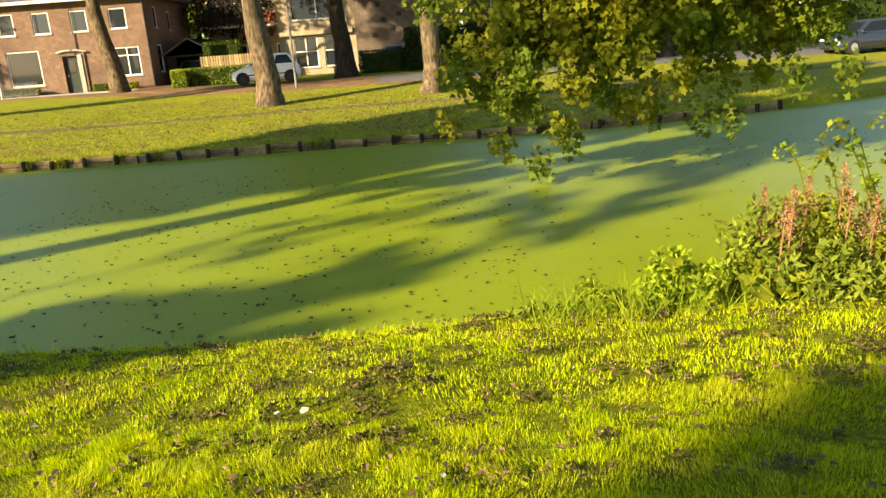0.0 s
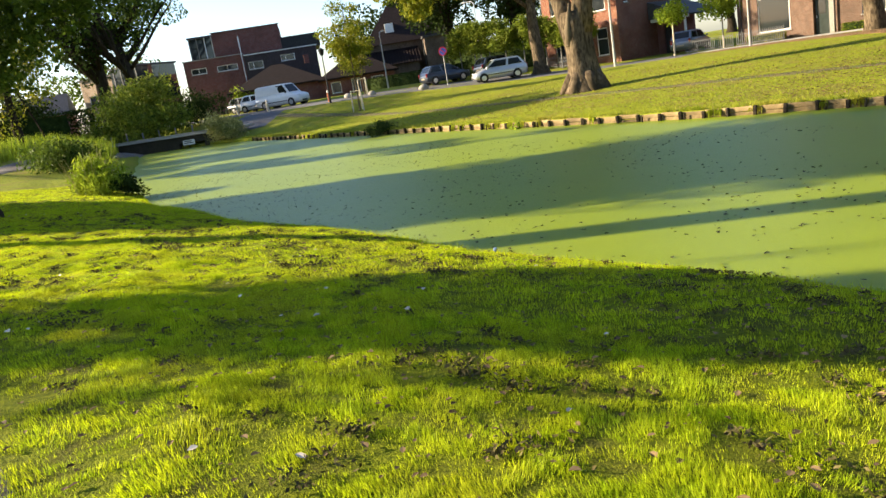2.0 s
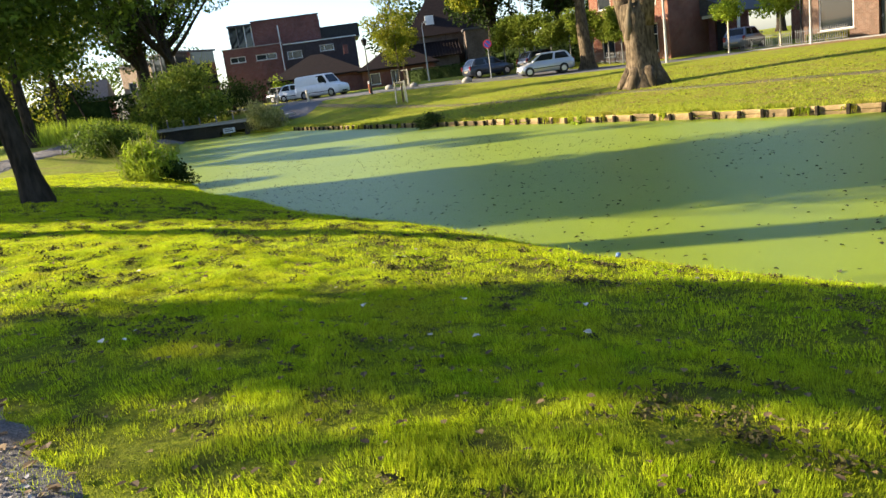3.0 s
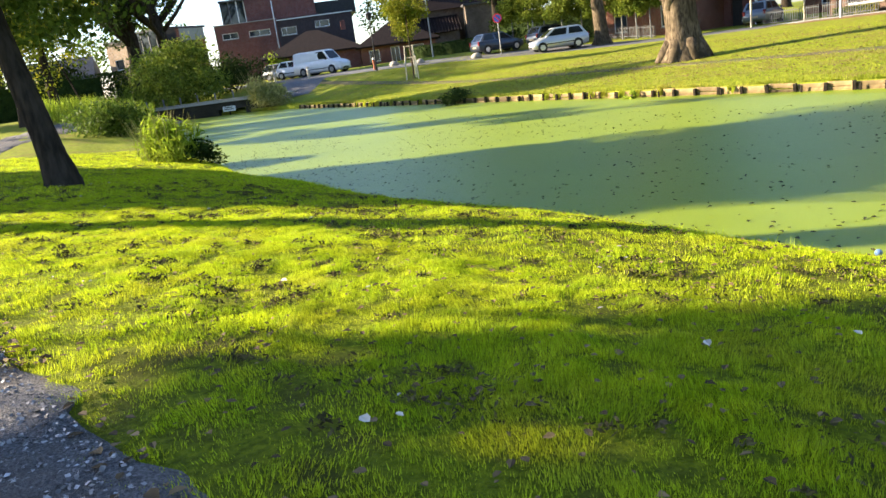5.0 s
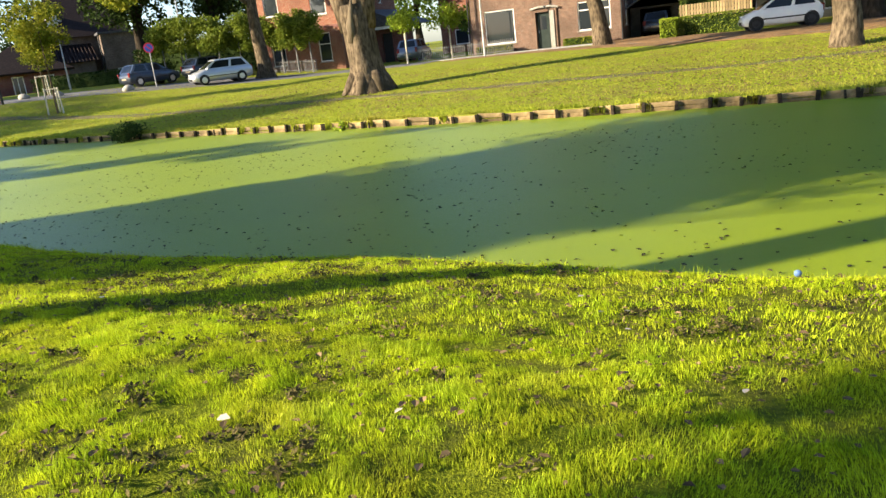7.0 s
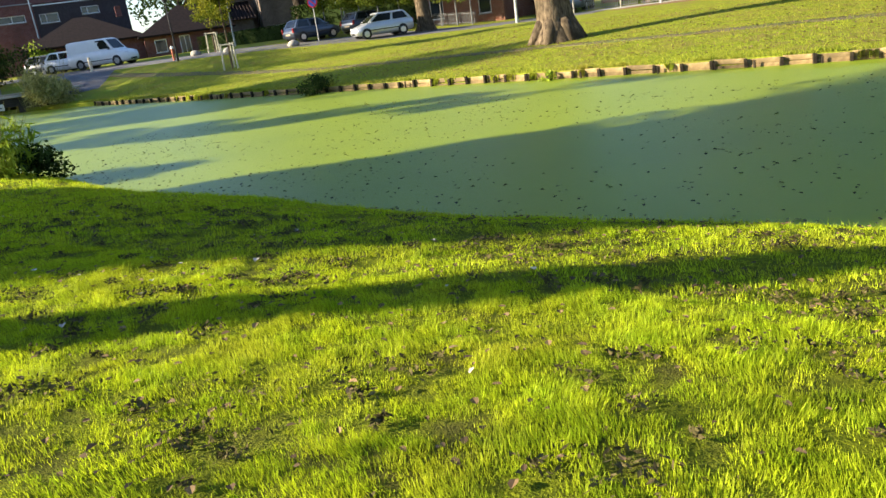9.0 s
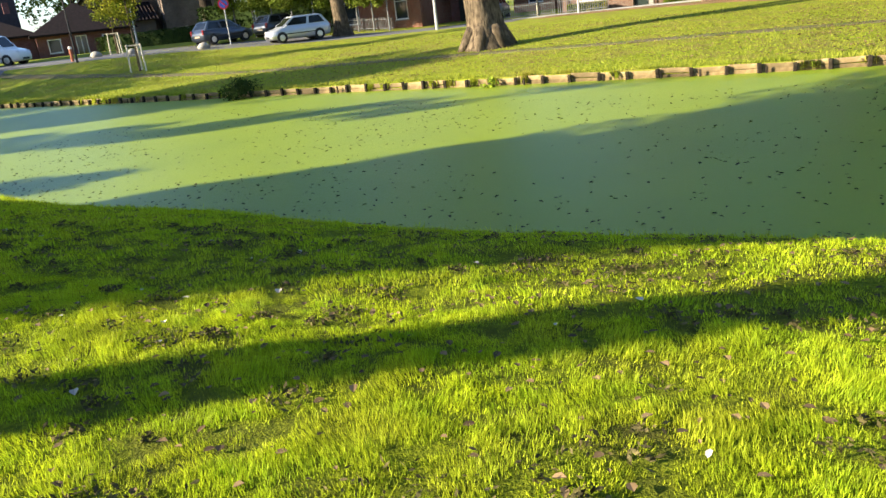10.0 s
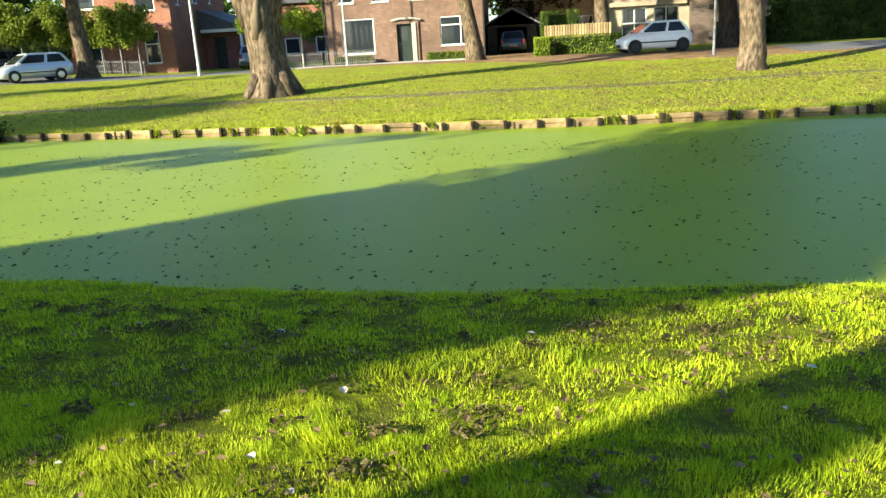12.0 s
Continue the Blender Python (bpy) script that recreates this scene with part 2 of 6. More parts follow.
def thing(name, label, category, at=(0, 0, 0), rz=0.0, group="", kind=""):
    ob = new(name)
    ob.empty_display_size = 0.2
    ob.matrix_world = pose(*at, 0, 0, rz)
    return tagged(ob, label, category, group, kind)


def box(bm, x0, x1, y0, y1, z0, z1, bevel=0.0):
    vs = [bm.verts.new(p) for p in ((x0, y0, z0), (x1, y0, z0), (x1, y1, z0), (x0, y1, z0), (x0, y0, z1), (x1, y0, z1), (x1, y1, z1), (x0, y1, z1))]
    fs = [bm.faces.new([vs[i] for i in q]) for q in ((3, 2, 1, 0), (4, 5, 6, 7), (0, 1, 5, 4), (1, 2, 6, 5), (2, 3, 7, 6), (3, 0, 4, 7))]
    if bevel:
        edges = list({e for f in fs for e in f.edges})
        bmesh.ops.bevel(bm, geom=edges, offset=bevel, segments=1, affect="EDGES")
    return bm


def new_box(x0, x1, y0, y1, z0, z1, bevel=0.0):
    return box(bmesh.new(), x0, x1, y0, y1, z0, z1, bevel)


def tube(bm, points, radii, n=8, wobble=0.0, seed=0):
    """A bent tapering tube through points."""
    rng = random.Random(seed)
    rings = []
    for i, (p, r) in enumerate(zip(points, radii)):
        p = Vector(p)
        a, b = Vector(points[max(0, i - 1)]), Vector(points[min(len(points) - 1, i + 1)])
        d = (b - a).normalized()
        u = d.cross(Vector((0.31, 0.95, 0.05))).normalized()
        v = d.cross(u)
        ring = []
        for k in range(n):
            w = r * (1 + wobble * (rng.random() - 0.5))
            ring.append(bm.verts.new(p + (u * math.cos(2 * math.pi * k / n) + v * math.sin(2 * math.pi * k / n)) * w))
        rings.append(ring)
    for a, b in zip(rings, rings[1:]):
        for k in range(n):
            bm.faces.new((a[k], a[(k + 1) % n], b[(k + 1) % n], b[k]))
    bm.faces.new(rings[0][::-1])
    bm.faces.new(rings[-1])
    return bm


def quads(name, corners, material, parent=None, label=""):
    """One mesh from an array (n, k, 3) of polygon corners."""
    n, k = corners.shape[:2]
    me = bpy.data.meshes.new(name)
    me.vertices.add(n * k)
    me.vertices.foreach_set("co", corners.reshape(-1).astype(np.float32))
    me.loops.add(n * k)
    me.loops.foreach_set("vertex_index", np.arange(n * k, dtype=np.int32))
    me.polygons.add(n)
    me.polygons.foreach_set("loop_start", np.arange(0, n * k, k, dtype=np.int32))
    me.update(calc_edges=True)
    me.materials.append(material)
    ob = new(name, me)
    if parent is not None:
        ob.parent = parent
    if label:
        tagged(ob, label)
    return ob


def leaf_corners(centres, size, rng, droop=0.0, flat=0.0, aspect=0.6):
    """Kite-shaped leaves at centres, turned at random (flat: how far they lie level)."""
    n = len(centres)
    a = rng.normal(size=(n, 3))
    a[:, 2] = a[:, 2] * (1 - flat) - droop
    a /= np.linalg.norm(a, axis=1)[:, None] + 1e-9
    b = rng.normal(size=(n, 3))
    b[:, 2] *= 1 - flat
    b -= a * (a * b).sum(1)[:, None]
    b /= np.linalg.norm(b, axis=1)[:, None] + 1e-9
    s = (size * rng.uniform(0.6, 1.4, n))[:, None]
    c = np.stack((centres - a * s * 0.5, centres + b * s * aspect * 0.5 + a * s * 0.05, centres + a * s * 0.5, centres - b * s * aspect * 0.5 + a * s * 0.05), axis=1)
    return c


def lobed_corners(centres, size, rng, droop=0.0):
    """Five-lobed leaves at centres, turned at random."""
    n = len(centres)
    a = rng.normal(size=(n, 3))
    a[:, 2] -= droop * 2
    a /= np.linalg.norm(a, axis=1)[:, None] + 1e-9
    b = rng.normal(size=(n, 3))
    b -= a * (a * b).sum(1)[:, None]
    b /= np.linalg.norm(b, axis=1)[:, None] + 1e-9
    s = (size * rng.uniform(0.6, 1.35, n))[:, None]
    out = []
    for k, r in enumerate((0.62, 0.3, 0.55, 0.28, 0.42, 0.2, 0.42, 0.28, 0.55, 0.3)):
        q = 2 * math.pi * k / 10
        out.append(centres + (a * math.cos(q) + b * math.sin(q)) * s * r)
    return np.stack(out, axis=1)


def clump_points(blobs, n, rng, hollow=0.5):
    """Points near the skins of clumps (x, y, z, rx, ry, rz)."""
    blobs = np.array(blobs, float)
    w = (blobs[:, 3] * blobs[:, 4] + blobs[:, 4] * blobs[:, 5] + blobs[:, 3] * blobs[:, 5])
    idx = rng.choice(len(blobs), n, p=w / w.sum())
    d = rng.normal(size=(n, 3))
    d /= np.linalg.norm(d, axis=1)[:, None]
    r = rng.uniform(hollow, 1.0, n) ** 0.7
    return blobs[idx, :3] + d * blobs[idx, 3:] * r[:, None]


def crown_blobs(cx, cy, z0, z1, rad, count, rng, blob=0.35):
    """Clumps spread through an egg-shaped crown."""
    out = []
    mid, half = (z0 + z1) / 2, (z1 - z0) / 2
    while len(out) < count:
        p = rng.uniform(-1, 1, 3)
        if 0.15 < (p ** 2).sum() < 1:
            b = rad * blob * rng.uniform(0.6, 1.3)
            out.append((cx + p[0] * rad * 0.85, cy + p[1] * rad * 0.85, mid + p[2] * half * 0.85, b, b, b * 0.75))
    return out


# ---- ground, pond and paths ----
WATER = -0.93
NEAR_SHORE = ((-400, 21.5), (-60, 21.2), (-55, 19.0), (-46, 15.6), (-36.5, 11.8), (-28, 8.7), (-22, 7.4), (-17, 6.75), (-12, 6.42), (-7, 6.1), (-3, 5.85), (1, 5.85), (4, 6.3), (9, 7.6), (20, 11), (60, 21), (400, 100))
FAR_SHORE = ((-400, 21.6), (-60, 21.3), (-54, 24.2), (-49, 24.2), (-42, 23.0), (-35, 21.8), (-27, 20.7), (-20, 19.5), (-13, 18.5), (-6.5, 18.5), (1, 18.4), (6, 18.8), (11, 20.6), (20, 25), (60, 40), (400, 130))
nx, ny = [p[0] for p in NEAR_SHORE], [p[1] for p in NEAR_SHORE]
fx, fy = [p[0] for p in FAR_SHORE], [p[1] for p in FAR_SHORE]


def smooth_interp(x, xs, ys):
    return (np.interp(x - 1.2, xs, ys) + np.interp(x, xs, ys) * 2 + np.interp(x + 1.2, xs, ys)) / 4


def near_shore(x):
    return smooth_interp(x, nx, ny) + 0.10 * np.sin(x * 0.9) * (np.abs(x + 10) < 40)


def far_shore(x):
    return smooth_interp(x, fx, fy)


def ground_height(x, y):
    """Height of the land: a lawn that slopes to the pond, and a far bank that rises to the street."""
    x, y = np.asarray(x, float), np.asarray(y, float)
    dn, df = near_shore(x) - y, y - far_shore(x)
    near = np.interp(dn, (-0.02, 0.12, 0.5, 1.3, 2.3, 3.3, 4.2, 5.3, 6.5, 30), (-0.97, -0.86, -0.74, -0.57, -0.43, -0.29, -0.16, -0.05, 0.0, 0.15))
    far = np.interp(df, (0, 3, 7, 12, 20, 30), (-0.73, -0.58, -0.41, -0.2, 0.0, 0.05))
    flat = np.interp(df, (0, 3, 7, 12, 17, 21, 30), (-0.73, -0.68, -0.6, -0.49, -0.18, 0.0, 0.05))
    r = np.clip((x + 19) / 10, 0, 1)
    far = far + (flat - far) * r * r * (3 - 2 * r)
    s = np.clip((-34 - x) / 20, 0, 1)
    rise = 0.9 * s * s * (3 - 2 * s)
    far = far + rise * np.clip((df - 1) / 7, 0, 1)
    near = near + 0.6 * np.clip((-34 - x) / 20, 0, 1) * np.clip((dn - 1) / 5, 0, 1)
    lump = 0.02 * np.sin(x * 2.1 + y * 1.3) * np.sin(y * 2.7 - x * 0.8) * np.clip(dn, 0, 1) + 0.012 * np.sin(x * 5.3) * np.sin(y * 6.1 + x)
    return np.where(df > 0, far, near + lump * (dn > 0.15))


def gz(x, y):
    return float(ground_height(x, y))


def build_ground():
    xs = np.concatenate(([-2500, -900, -400, -220, -150], np.arange(-110, -34, 2.0), np.arange(-34, 8, 0.3), np.arange(8, 40, 1.5), [45, 60, 90, 150, 300, 900, 2500]))
    tn = np.concatenate((-np.array([2500, 800, 300, 120, 60, 30, 18, 13]), -np.arange(11, 0.39, -0.3), [-0.25, -0.12, 0.0]))
    tf = np.concatenate(([0.0, 0.3], np.arange(1, 14, 0.8), np.arange(14, 50, 2.0), [55, 70, 100, 200, 500, 2500]))
    rows = []
    for x in xs:
        yn, yf = float(near_shore(x)), float(far_shore(x))
        col = [(x, yn + t, gz(x, yn + t)) for t in tn]
        col += [(x, yn + 0.03, -1.6), (x, (yn + yf) / 2, -1.9), (x, yf - 0.03, -1.6)]
        col += [(x, yf + t, gz(x, yf + t + 1e-4)) for t in tf]
        rows.append(col)
    k = len(rows[0])
    verts = [p for col in rows for p in col]
    faces = [(i * k + j, (i + 1) * k + j, (i + 1) * k + j + 1, i * k + j + 1) for i in range(len(rows) - 1) for j in range(k - 1)]
    me = bpy.data.meshes.new("ground")
    me.from_pydata(verts, [], faces)
    me.polygons.foreach_set("use_smooth", [True] * len(faces))
    me.materials.append(M_GROUND)
    me.materials.append(M_SOIL)
    near_lawn = [1 if (-31 < verts[f[0]][0] < 6 and -0.15 < verts[f[0]][1] < near_shore(verts[f[0]][0]) - 0.05) else 0 for f in faces]
    me.polygons.foreach_set("material_index", near_lawn)
    return tagged(new("ground", me), "sloping green lawn round the pond", "lawn", kind="structure")


def strip(name, centre, half, lift, material, label, category, step=0.5, ragged=0.0):
    """A band of surfacing draped on the land along a line of points."""
    rng = random.Random(name)
    pts = []
    for (ax, ay), (bx, by) in zip(centre, centre[1:]):
        n = max(1, int(math.hypot(bx - ax, by - ay) / step))
        pts += [(ax + (bx - ax) * i / n, ay + (by - ay) * i / n) for i in range(n)]
    pts.append(centre[-1])
    bm = bmesh.new()
    rows = []
    for i, p in enumerate(pts):
        a, b = pts[max(0, i - 1)], pts[min(len(pts) - 1, i + 1)]
        d = Vector((b[0] - a[0], b[1] - a[1])).normalized()
        row = []
        for s in (-1, -0.93, -0.45, 0.0, 0.45, 0.93, 1):
            w = half * s + (ragged * (rng.random() - 0.5) if abs(s) == 1 else 0)
            x, y = p[0] - d.y * w, p[1] + d.x * w
            row.append(bm.verts.new((x, y, gz(x, y) + (lift if abs(s) < 1 else -0.01))))
        rows.append(row)
    for a, b in zip(rows, rows[1:]):
        for j in range(6):
            bm.faces.new((a[j], b[j], b[j + 1], a[j + 1]))
    bmesh.ops.recalc_face_normals(bm, faces=bm.faces)
    return tagged(part(name, bm, material, smooth=True), label, category, kind="structure")


build_ground()


def build_water():
    bm = bmesh.new()
    rows = []
    for x in list(np.arange(-60, 30, 1.0)) + [40, 60, 90]:
        a, b = float(near_shore(x)) + 0.12, float(far_shore(x)) + 0.02
        rows.append([bm.verts.new((x, a + (b - a) * i / 12 - (0.25 if i == 0 else 0), WATER)) for i in range(13)])
    for a, b in zip(rows, rows[1:]):
        for j in range(12):
            bm.faces.new((a[j], b[j], b[j + 1], a[j + 1]))
    return tagged(part("water", bm, M_WEED), "still pond covered with bright green duckweed", "pond", kind="structure")


build_water()
strip("footpath_near", ((14, -0.9), (4, -0.75), (-4, -0.75), (-12, -0.85), (-18, -0.8), (-24, -0.2), (-30, 1.6), (-38, 5.2), (-46, 10.5), (-54, 16.5), (-62, 23)), 1.1, 0.024, M_GRAVEL, "grey gravel footpath along the lawn", "footpath", 0.25, 0.22)
strip("footpath_far", ((30, 34), (12, 29), (4, 27.2), (-6, 27.0), (-12, 25.9), (-18, 24.9), (-24, 25.8), (-34, 27.0), (-44, 28.6), (-50, 29.6), (-56, 30.5)), 0.4, 0.015, M_DIRTPATH, "narrow trodden earth path across the lawn", "footpath", 0.8, 0.25)
strip("road", ((70, 56), (30, 43), (16, 38.8), (4, 37.6), (-6, 37.9), (-11, 39.2), (-14, 42.0), (-15.2, 46.5), (-15.2, 49.5)), 2.2, 0.02, M_ASPHALT, "grey street with fallen leaves at its edge", "road", 1.0)
strip("street", ((-28, 45.2), (-34, 45.0), (-39, 43.2), (-44, 40.4), (-50, 37), (-57, 34), (-66, 32.5), (-90, 30)), 2.3, 0.02, M_ASPHALT, "grey asphalt street in front of the houses", "road", 1.2)
strip("pavement", ((-16.8, 45.6), (-20, 46.2), (-24, 46.6), (-29, 46.9)), 1.0, 0.028, M_CONC, "pale paved footway in front of the houses", "pavement", 1.0)
strip("leaf_covered_verge", ((4, 35.4), (-5, 36.2), (-12, 37.6), (-16.5, 40.9), (-21, 43.9), (-27, 44.9)), 1.35, 0.014, M_LEAFLITTER, "verge strewn with brown fallen leaves", "verge", 0.8, 0.8)
strip("leaf_covered_lane", ((-2.5, 37.75), (-6, 37.9), (-11, 39.2), (-14, 42.0), (-15.2, 46.5), (-15.2, 49.5)), 2.15, 0.036, M_LEAFLITTER, "lane buried under brown fallen leaves", "road", 1.0, 0.5)
strip("street_branch", ((-54, 26.2), (-57, 29.5), (-60, 33.0)), 2.0, 0.028, M_ASPHALT, "grey asphalt path to the bridge", "road", 1.0)


def build_revetment():
    """Low timber edging along the far bank: boards between short posts."""
    rev = thing("bank_edging", "low weathered timber edging along the pond bank", "edging", kind="structure")
    x, xs = 9.0, []
    rng = random.Random(4)
    while x > -48:
        xs.append(x)
        x -= 0.73 + rng.uniform(-0.07, 0.07)
    post_me, peg_me = None, None
    for i, px in enumerate(xs):
        y = float(far_shore(px))
        top = -0.745 + rng.uniform(-0.03, 0.03)
        if post_me is None:
            p = part("post", new_box(-0.042, 0.042, -0.045, 0.045, -0.7, 0.03, 0.01), M_POST, rev)
            post_me = p.data
        else:
            p = new("post", post_me)
            p.parent = rev
        p.matrix_local = pose(px, y - 0.11, top, rng.uniform(-4, 4), rng.uniform(-5, 5), rng.uniform(-20, 20))
        if rng.random() < 0.3:
            if peg_me is None:
                p = part("peg", new_box(-0.022, 0.022, -0.022, 0.022, -0.6, 0.02, 0.006), M_POST, rev)
                peg_me = p.data
            else:
                p = new("peg", peg_me)
                p.parent = rev
            p.matrix_local = pose(px - rng.uniform(0.2, 0.7), y - 0.11, top - 0.02, rng.uniform(-6, 6), rng.uniform(-8, 8), rng.uniform(0, 90))
        if i + 1 < len(xs):
            qx = xs[i + 1]
            qy = float(far_shore(qx))
            ln = math.hypot(qx - px, qy - y) - 0.015
            # two planks, the upper often slipped or worn
            for z0, z1, dy in ((-0.115, 0.0, 0.0), (-0.45, -0.122, 0.008)):
                b = part("board", new_box(-ln / 2, ln / 2, -0.025, 0.025, z0, z1, 0.01), M_BOARD, rev)
                b.matrix_local = pose((px + qx) / 2, (y + qy) / 2 - 0.02 - dy, -0.735 + rng.uniform(-0.025, 0.02), rng.uniform(-3, 3), rng.uniform(-1.6, 1.6), math.degrees(math.atan2(qy - y, qx - px)) + 180)


build_revetment()


# ---- trees ----
def trunk_part(tree, base_r, height, rng, lean=(0, 0), flare=1.5, limbs=5, spread=3.0, material=None, name="trunk", n=14, fork=None):
    """A tapered trunk with root flare and boughs that carry the crown."""
    bm = bmesh.new()
    hs = (-0.25, 0.05, 0.25, 0.55, 1.0, 1.8, 2.8, 4.0, height * 0.62, height * 0.8, height)
    hs = sorted(set(h for h in hs if h <= height))
    pts, rad = [], []
    for h in hs:
        f = max(0.0, h / height)
        pts.append((lean[0] * f + 0.05 * math.sin(h * 1.3), lean[1] * f + 0.04 * math.cos(h * 1.1), h))
        rad.append(base_r * (1 - 0.6 * f) * (1 + (flare - 1) * math.exp(-max(h, 0) * 2.6)))
    tube(bm, pts, rad, n, 0.16, rng.randint(0, 999))
    for k in range(limbs):
        h0 = fork if fork and k == 0 else height * rng.uniform(0.5, 0.95)
        f = h0 / height
        a = rng.uniform(0, 2 * math.pi) if not (fork and k == 0) else math.radians(200)
        up = rng.uniform(0.7, 1.3) * spread
        p0 = Vector((lean[0] * f, lean[1] * f, h0))
        p1 = p0 + Vector((math.cos(a), math.sin(a), 0.9)) * spread * 0.35
        p2 = p1 + Vector((math.cos(a + 0.3), math.sin(a + 0.3), 1.2)) * spread * 0.4
        p3 = p2 + Vector((math.cos(a - 0.2), math.sin(a - 0.2), 0.8)) * up * 0.4
        r = base_r * (0.62 if fork and k == 0 else 0.3)
        tube(bm, [p0, p1, p2, p3], [r, r * 0.75, r * 0.45, r * 0.15], 7, 0.12, k)
    return part(name, bm, material or M_BARK, tree, smooth=True)


def tree(name, label, x, y, base_r, height, crown, leaves, leaf_size, seed, lean=(0, 0), material=None, bark=None, limbs=6, fork=None, spread=3.0, blobs=26, flare=1.5, blob=0.34, category="tree"):
    """crown: (dx, dy, z0, z1, radius) from the tree's foot."""
    rng, nrng = random.Random(seed), np.random.default_rng(seed)
    t = thing(name, label, category, (x, y, gz(x, y)))
    trunk_part(t, base_r, height, rng, lean, limbs=limbs, fork=fork, spread=spread, material=bark, flare=flare)
    if leaves:
        bl = crown_blobs(*crown, blobs, nrng, blob)
        quads("crown", leaf_corners(clump_points(bl, leaves, nrng), leaf_size, nrng), material or M_LEAF, t)
    return t


BIG = "mature park tree with a thick grey-brown trunk"


def forked_tree(x, y):
    """The big forked tree with the torn stub of a lost limb."""
    t = thing("park_tree", "mature forked tree with a torn limb stub", "tree", (x, y, gz(x, y)))
    bm = bmesh.new()
    tube(bm, [(0.05, 0, -0.3), (0.05, 0, 0.0), (0.03, 0, 0.3), (0, 0, 0.7), (-0.06, 0, 1.4), (-0.14, 0, 2.2), (-0.2, 0, 2.9), (-0.22, 0, 3.4)], [1.1, 0.95, 0.8, 0.7, 0.64, 0.63, 0.68, 0.6], 22, 0.2, 3)
    for k in range(7):
        a = k * 0.9 + 0.3
        tube(bm, [(math.cos(a) * 0.5, math.sin(a) * 0.5, 0.7), (math.cos(a) * 0.8, math.sin(a) * 0.8, 0.25), (math.cos(a) * 1.12, math.sin(a) * 1.12, -0.08)], [0.28, 0.24, 0.1], 8, 0.15, k)
    part("trunk", bm, M_BARK, t, smooth=True)
    part("limb", tube(bmesh.new(), [(-0.4, 0, 2.5), (-0.75, 0, 3.6), (-1.25, 0.1, 5.2), (-1.6, 0.2, 8.0), (-1.5, 0.2, 11)], [0.48, 0.44, 0.38, 0.3, 0.1], 14, 0.14, 5), M_BARK, t, smooth=True)
    part("limb", tube(bmesh.new(), [(0.05, 0.05, 2.5), (0.2, 0.1, 3.6), (0.42, 0.2, 5.2), (0.7, 0.3, 8.0), (0.8, 0.3, 11)], [0.5, 0.46, 0.42, 0.3, 0.1], 14, 0.14, 6), M_BARK, t, smooth=True)
    part("torn_stub", tube(bmesh.new(), [(-0.2, -0.46, 2.0), (-0.14, -0.6, 2.6), (-0.04, -0.6, 3.2), (0.0, -0.5, 3.75)], [0.2, 0.17, 0.1, 0.02], 12, 0.3, 7), M_SCAR, t, "pale torn wood of a lost limb", smooth=True)
    nrng = np.random.default_rng(1)
    quads("crown", leaf_corners(clump_points(crown_blobs(0, 0, 7.5, 21, 6.6, 50, nrng), 28000, nrng), 0.26, nrng), M_LEAF, t)


forked_tree(-23.5, 27.5)
tree("park_tree", BIG, -6.2, 30.0, 0.48, 9.0, (-2.0, 2.0, 5.2, 17, 7.2), 24000, 0.26, 2, lean=(-0.5, 0), spread=4.0, flare=1.22)
tree("park_tree", BIG + " amid leaf litter", -17.1, 43.2, 0.48, 9.0, (0, 0, 7, 17, 5.5), 12000, 0.28, 3, lean=(-1.2, 0), spread=4.0, flare=1.3)
tree("park_tree", BIG + " behind a parked car", -39.9, 43.7, 0.5, 9.0, (-5.0, -5.5, 4.3, 15, 4.9), 16000, 0.26, 4, lean=(-0.3, 0), spread=5.0, blobs=70, blob=0.22, material=M_LEAF_Y)
tree("park_tree", BIG + " beside the street", 0.14, 30.5, 0.4, 9.0, (0, 0, 5.2, 17, 5.5), 15000, 0.26, 5, spread=4.0)
# the next trunk's deep shade is put into its bark colour
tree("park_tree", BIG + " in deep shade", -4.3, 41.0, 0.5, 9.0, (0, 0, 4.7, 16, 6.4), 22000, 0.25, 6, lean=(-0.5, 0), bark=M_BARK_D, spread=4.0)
tree("park_tree", BIG + " behind the fence", -10.0, 46.5, 0.45, 9.0, (0, 0, 6, 15, 4.5), 6000, 0.25, 7, spread=4.0)
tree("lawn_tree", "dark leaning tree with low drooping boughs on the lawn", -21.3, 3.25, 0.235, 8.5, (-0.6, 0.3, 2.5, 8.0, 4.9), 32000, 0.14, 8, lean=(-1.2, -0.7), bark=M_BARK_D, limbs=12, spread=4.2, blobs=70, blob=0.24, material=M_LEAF)


